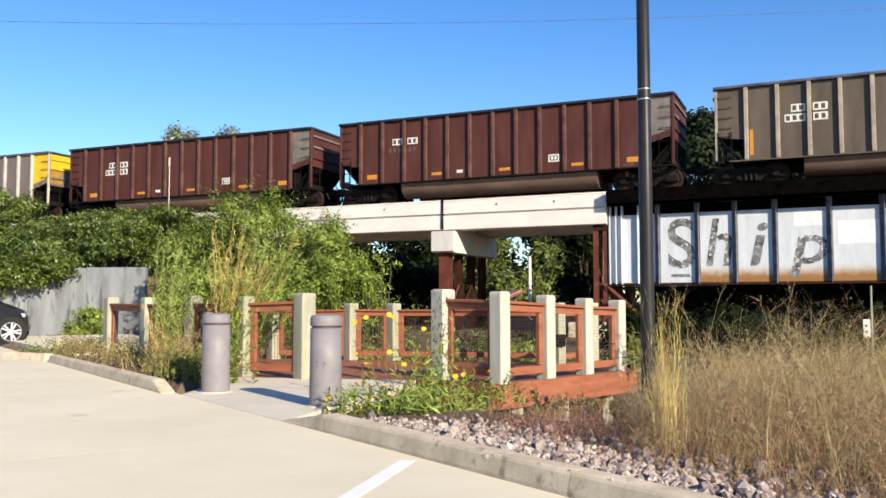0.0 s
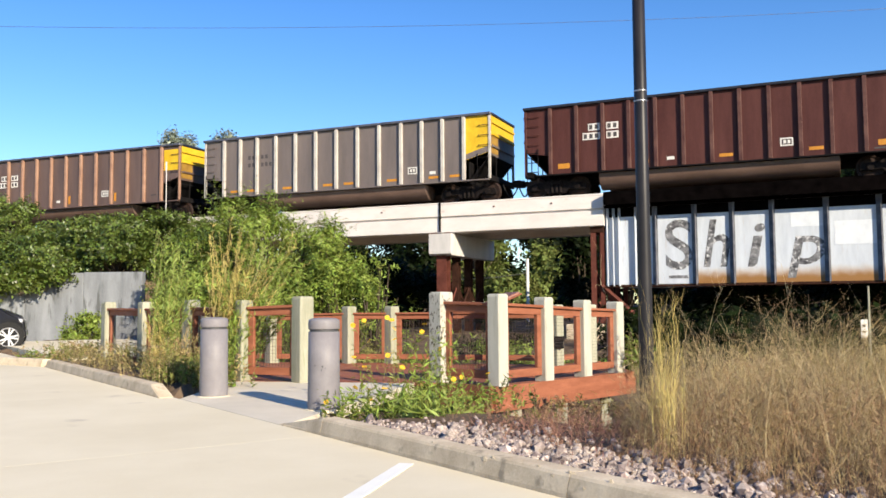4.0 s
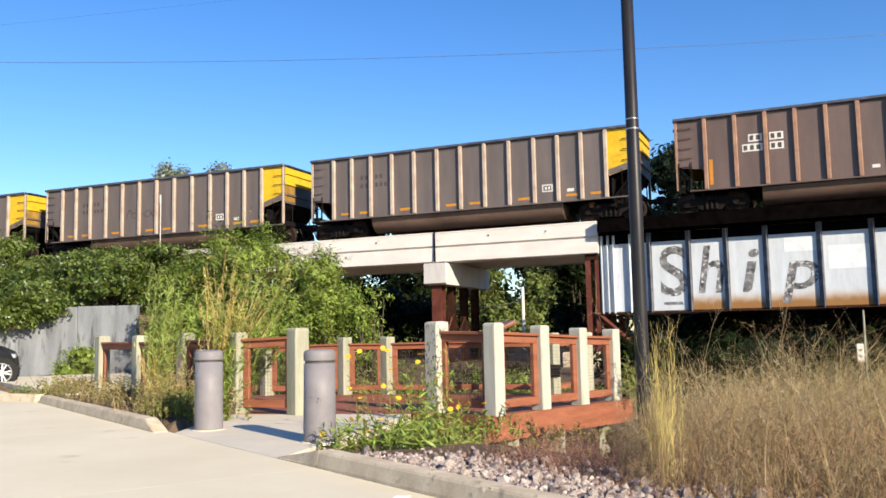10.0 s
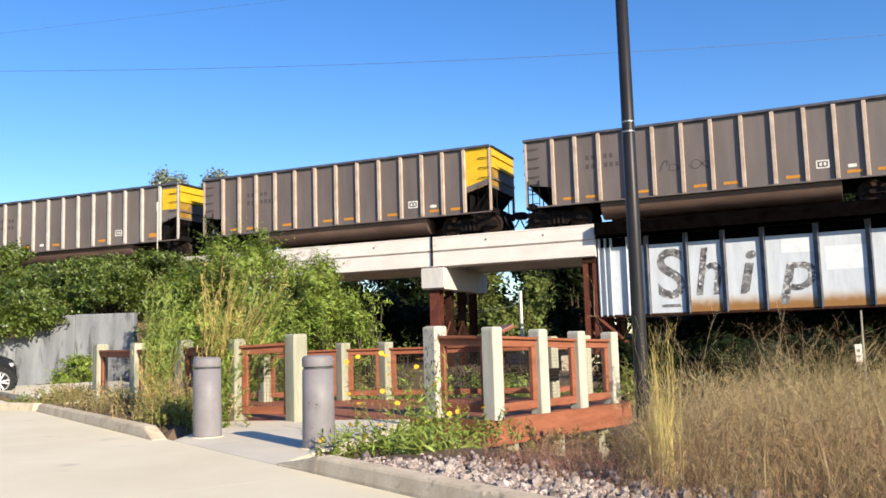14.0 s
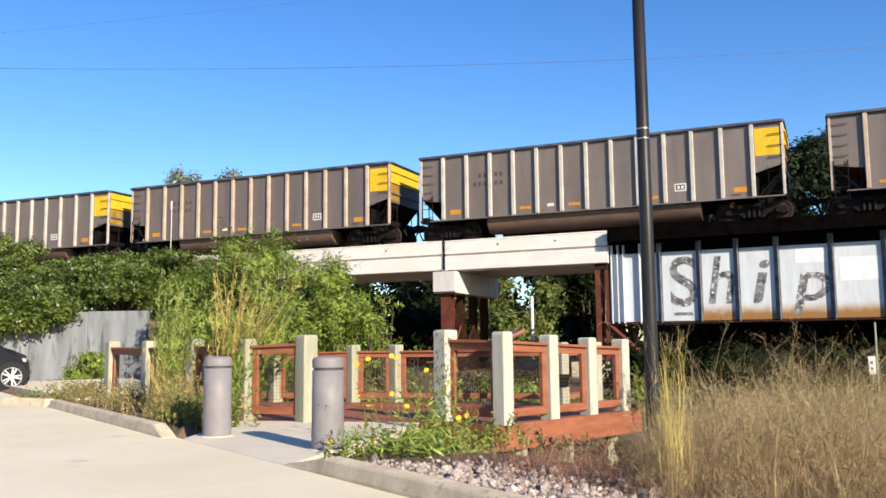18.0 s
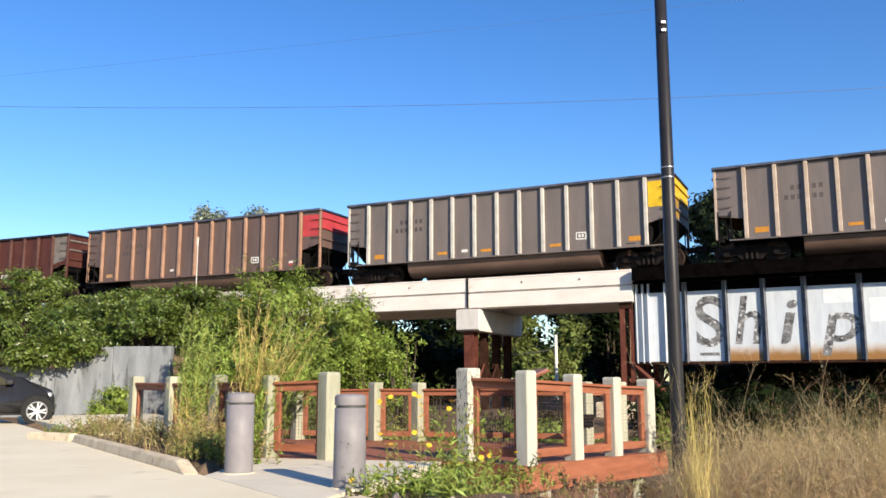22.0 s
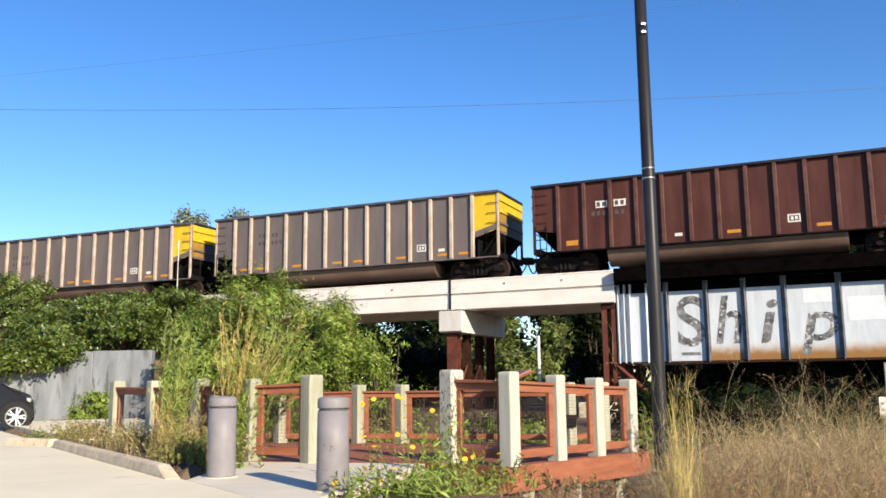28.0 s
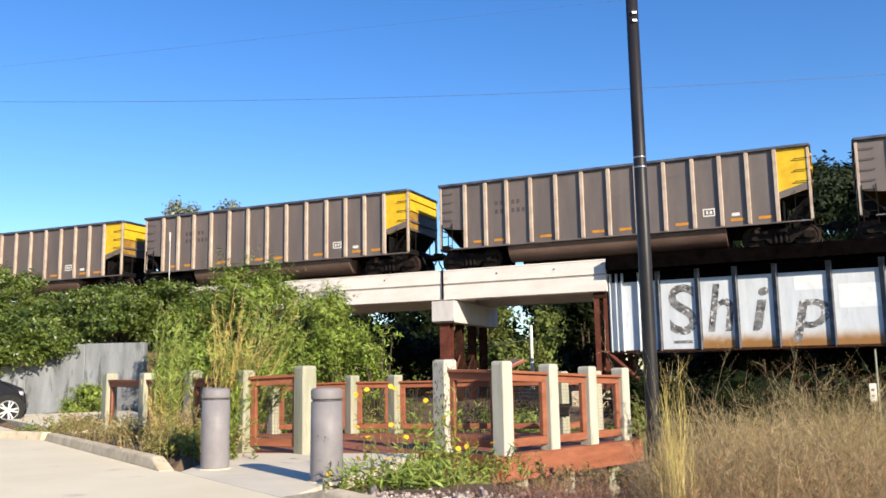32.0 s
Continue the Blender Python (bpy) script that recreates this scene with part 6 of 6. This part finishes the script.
def build_weeds():
    # tall reedy weeds in the strip behind the left kerb
    tall = "tall feathery yellow-green weeds leaning over the kerb strip"
    for x, y, n, h, lean, tw, mats, wd, per, leaf in [
            (-4.42, 13.2, 34, (1.0, 2.35), 0.07, (0.07, 0), ("straw_pale", "leaf_reed"), 0.004, 50, 0.060), (-4.22, 13.0, 16, (0.8, 1.9), 0.09, (0.12, 0), ("straw_gold", "leaf_reed"), 0.004, 40, 0.060),
            (-4.30, 13.0, 44, (0.4, 1.15), 0.12, (0.02, 0), ("straw_gold", "leaf_gold"), 0.006, 14, 0.045), (-3.9, 13.1, 18, (0.4, 1.0), 0.16, (0.02, 0), ("straw_gold", "straw"), 0.004, 12, 0.04),
            (-3.42, 13.0, 46, (1.0, 2.3), 0.10, (0.08, 0), ("straw_gold", "leaf_gold"), 0.008, 22, 0.055), (-3.32, 13.1, 44, (1.1, 2.5), 0.14, (0.14, 0), ("straw_gold", "leaf_gold"), 0.008, 26, 0.050),
            (-3.26, 13.3, 34, (1.1, 2.5), 0.14, (0.20, 0), ("straw_pale", "leaf_reed"), 0.005, 50, 0.060), (-3.30, 12.9, 40, (0.5, 1.5), 0.13, (0.20, 0), ("straw_pale", "leaf_bright"), 0.004, 46, 0.060),
            (-3.2, 13.3, 34, (0.8, 2.0), 0.14, (0.28, 0), ("straw", "leaf_bright"), 0.004, 54, 0.060), (-3.30, 12.8, 16, (0.5, 1.1), 0.2, (0.1, 0), ("straw_gold", "leaf_reed"), 0.004, 30, 0.050)]:
        clump("reed_weed", x, y, n, (0.09, 0.11), h, lean * 0.8, tw, leaf, per, mats, tall, slim=0.12, width=wd * 0.8, lo=0.35, hug=1.5)
    # low mixed weeds in the same strip
    for i in range(24):
        u = RNG.uniform(4.9, 10.3)
        n = RNG.uniform(0.3, 1.0 if u < 6.6 else 1.7)
        p = plan(u, n)
        hi = 0.75 if u < 6.5 else 0.5
        mats = [("straw", "leaf_olive"), ("straw_pale", "leaf_khaki"), ("straw_gold", "straw")][i % 3]
        clump("low_weed", p.x, p.y, 34, (0.2, 0.2), (0.2, hi), 0.2, (0, 0), 0.026, 12, mats, "low tangled green and straw weeds behind the kerb", slim=0.25, width=0.003)
    # before the entry panel, and at the far end of the strip
    for i in range(22):
        x, y = (RNG.uniform(-3.9, -3.35), RNG.uniform(12.2, 12.75)) if i < 6 else (RNG.uniform(-8.2, -6.3), RNG.uniform(16.9, 18.9))
        mats = [("straw", "leaf_olive"), ("straw_gold", "straw"), ("straw", "leaf")][i % 3]
        clump("low_weed", x, y, 24, (0.24, 0.18), (0.15, 0.45), 0.2, (0, 0), 0.035, 12, mats, "low tangled green and straw weeds behind the kerb", slim=0.25, width=0.003)
    for i in range(11):
        p = plan(RNG.uniform(4.5, 5.6), RNG.uniform(0.3, 0.9))
        clump("low_weed", p.x, p.y, 26, (0.2, 0.2), (0.15, 0.42), 0.2, (0, 0), 0.036, 12, [("straw", "leaf_olive"), ("straw", "leaf")][i % 2], "low tangled green and straw weeds behind the kerb", slim=0.25, width=0.003)
    # leafy flowering weeds at the kerb's nose
    for x, y, n, h, fl, leaf, sl in [(-0.98, 8.75, 20, (0.12, 0.34), 2, 0.05, 0.3), (-0.75, 8.45, 26, (0.12, 0.32), 1, 0.05, 0.3), (-0.45, 8.3, 26, (0.12, 0.36), 1, 0.06, 0.28), (-0.2, 8.0, 24, (0.12, 0.30), 0, 0.06, 0.28),
                                     (-0.60, 9.55, 14, (0.55, 1.0), 8, 0.045, 0.24), (-0.5, 9.5, 9, (0.35, 0.78), 4, 0.045, 0.24), (-0.2, 9.3, 12, (0.2, 0.5), 1, 0.045, 0.26), (-0.12, 9.7, 60, (0.4, 1.0), 3, 0.052, 0.24),
                                     (0.35, 9.0, 24, (0.12, 0.36), 1, 0.05, 0.28), (0.5, 9.9, 12, (0.2, 0.45), 1, 0.045, 0.25), (0.1, 8.4, 26, (0.12, 0.32), 0, 0.055, 0.3), (-0.3, 8.8, 26, (0.15, 0.36), 1, 0.055, 0.3),
                                     (0.75, 9.6, 22, (0.12, 0.26), 0, 0.045, 0.28), (-0.3, 10.4, 12, (0.2, 0.5), 1, 0.045, 0.25), (-0.8, 10.2, 10, (0.2, 0.4), 1, 0.045, 0.25)]:
        clump("flowering_weed", x, y, int(n * 0.75), (0.17, 0.17), h, 0.2, (0, 0), leaf * 0.82, 12, ("leaf_olive", ("leaf_bright" if fl else "leaf_reed") if h[1] < 0.5 else ("leaf_olive", "leaf_bright")[fl % 2]), "leafy green weeds with small yellow flowers", slim=sl * 0.75, width=0.003, lo=0.1, flower=fl)
    for x, y, h in [(3.02, 13.6, 0.35), (3.12, 14.1, 0.4)]:
        clump("low_weed", x, y, 15, (0.13, 0.13), (0.3, h + 0.45), 0.12, (0, 0), 0.05, 16, ("straw", "leaf"), "fresh green weeds beside the deck's end", slim=0.2, width=0.004)
    for i in range(22):
        p = plan(RNG.uniform(-2.8, -0.9), RNG.uniform(0.9, 1.9))
        clump("low_weed", p.x, p.y, 40, (0.24, 0.24), (0.06, 0.24), 0.4, (0, 0), 0.009, 7, ("straw_rose", "straw_rose"), "very low reddish dry weeds among the stones", slim=0.25, width=0.0018)
    # low green and straw tufts below the deck's edge board
    for i in range(16):
        u, n = RNG.uniform(-1.6, 0.6), RNG.uniform(1.6, 3.4)
        p = plan(u, n)
        clump("low_weed", p.x, p.y, 16, (0.16, 0.16), (0.06, 0.17), 0.22, (0, 0), 0.024, 12, [("straw_red", "leaf_khaki"), ("straw_red", "straw_red"), ("straw", "leaf_olive")][i % 3], "low straw and olive weeds below the deck", slim=0.22, width=0.003)


def build_rocks():
    ob = empty("riprap", pose(0, 0, 0), label="pale pinkish grey riprap stones along the kerb", category="rocks", kind="structure")
    shapes = []
    for k in range(10):
        bm = bmesh.new()
        bmesh.ops.create_icosphere(bm, subdivisions=1, radius=1.0)
        q = Euler(RNG.uniform(0, 6, 3)).to_matrix()
        for v in bm.verts:
            v.co *= 0.72 + 0.5 * RNG.random()
            v.co.z *= 0.62 + 0.2 * RNG.random()
            v.co = q @ v.co
        me = bpy.data.meshes.new("stone")
        bm.to_mesh(me)
        bm.free()
        me.materials.append(M["rock"])
        shapes.append(me)

    def spot(u0, u1):
        u = RNG.uniform(u0, u1)
        n = 0.19 + abs(RNG.normal()) * 0.38
        p = plan(u, min(n, 1.6))
        r = RNG.uniform(0.018, 0.042) * (1.5 if RNG.random() < 0.1 else 1)
        return p, r
    for i in range(300):
        p, r = spot(-3.6, -0.75)
        m = Matrix.Translation((p.x, p.y, float(ground_height(p.x, p.y)) + r * RNG.uniform(0.2, 0.9))) @ pose(0, 0, 0, *RNG.uniform(0, 360, 3)) @ Matrix.Diagonal((r, r, r * 0.8, 1))
        link("stone", shapes[i % 10], None, ob, m=m)
    # the many more, joined
    base = [np.array([v.co[:] for v in me.vertices]) for me in shapes]
    tri = [np.array([p.vertices[:] for p in me.polygons]) for me in shapes]
    out = []
    for i in range(4400):
        p, r = spot(-11.0, -0.6 + 0.7 * RNG.random() ** 2)
        q = np.array(Euler(RNG.uniform(0, 6, 3)).to_matrix())
        v = base[i % 10] @ q.T * r * 0.85 + np.array((p.x, p.y, float(ground_height(p.x, p.y)) + r * RNG.uniform(0.0, 0.7)))
        out.append(v[tri[i % 10]].reshape(-1, 3))
    tagged(quads("small_stones", np.concatenate(out), M["rock"], ob, corners=3), kind="stuff")


# ---------------------------------------------------------------- build
build_ground()
build_lot()
build_kerbs()
build_paths()
build_wall()
build_beams()
build_pier()
build_girder()
build_track()
build_train()
build_deck()
bollard(-2.84, 10.60)
bollard(-1.29, 9.15, ((0.05, 0.455, 0.09, 0.012), (-0.42, 0.47, 0.05, 0.010), (0.0, 0.425, 0.03, 0.016), (0.22, 0.44, 0.03, 0.008), (0.35, 0.16, 0.05, 0.012)))
build_pole()
build_small()
build_cables()
parked_car()
build_shrubs()
build_trees()
build_far_woods()
build_grass()
build_rocks()
build_weeds()


def motions():
    for i, car in COAL_CARS:
        rows = []
        for t in range(0, 33):
            s = -10.61 - PITCH * i + train_way(t)
            rows.append((float(t), track_pose(s)))
        walk(car, rows)
    # all axles turn alike: one set of keys for the leading and one for the trailing axle of a truck
    first = {}
    for w, a in WHEELSETS:
        if a not in first:
            rows = [(k / 15, pose(a, 0, 0.457, 0, math.degrees(train_way(k / 15) / 0.457) % 360, 0)) for k in range(0, 481)]
            walk(w, rows)
            first[a] = w.animation_data
        else:
            w.rotation_mode = "QUATERNION"
            ad = w.animation_data_create()
            ad.action = first[a].action
            ad.action_slot = first[a].action_slot


motions()
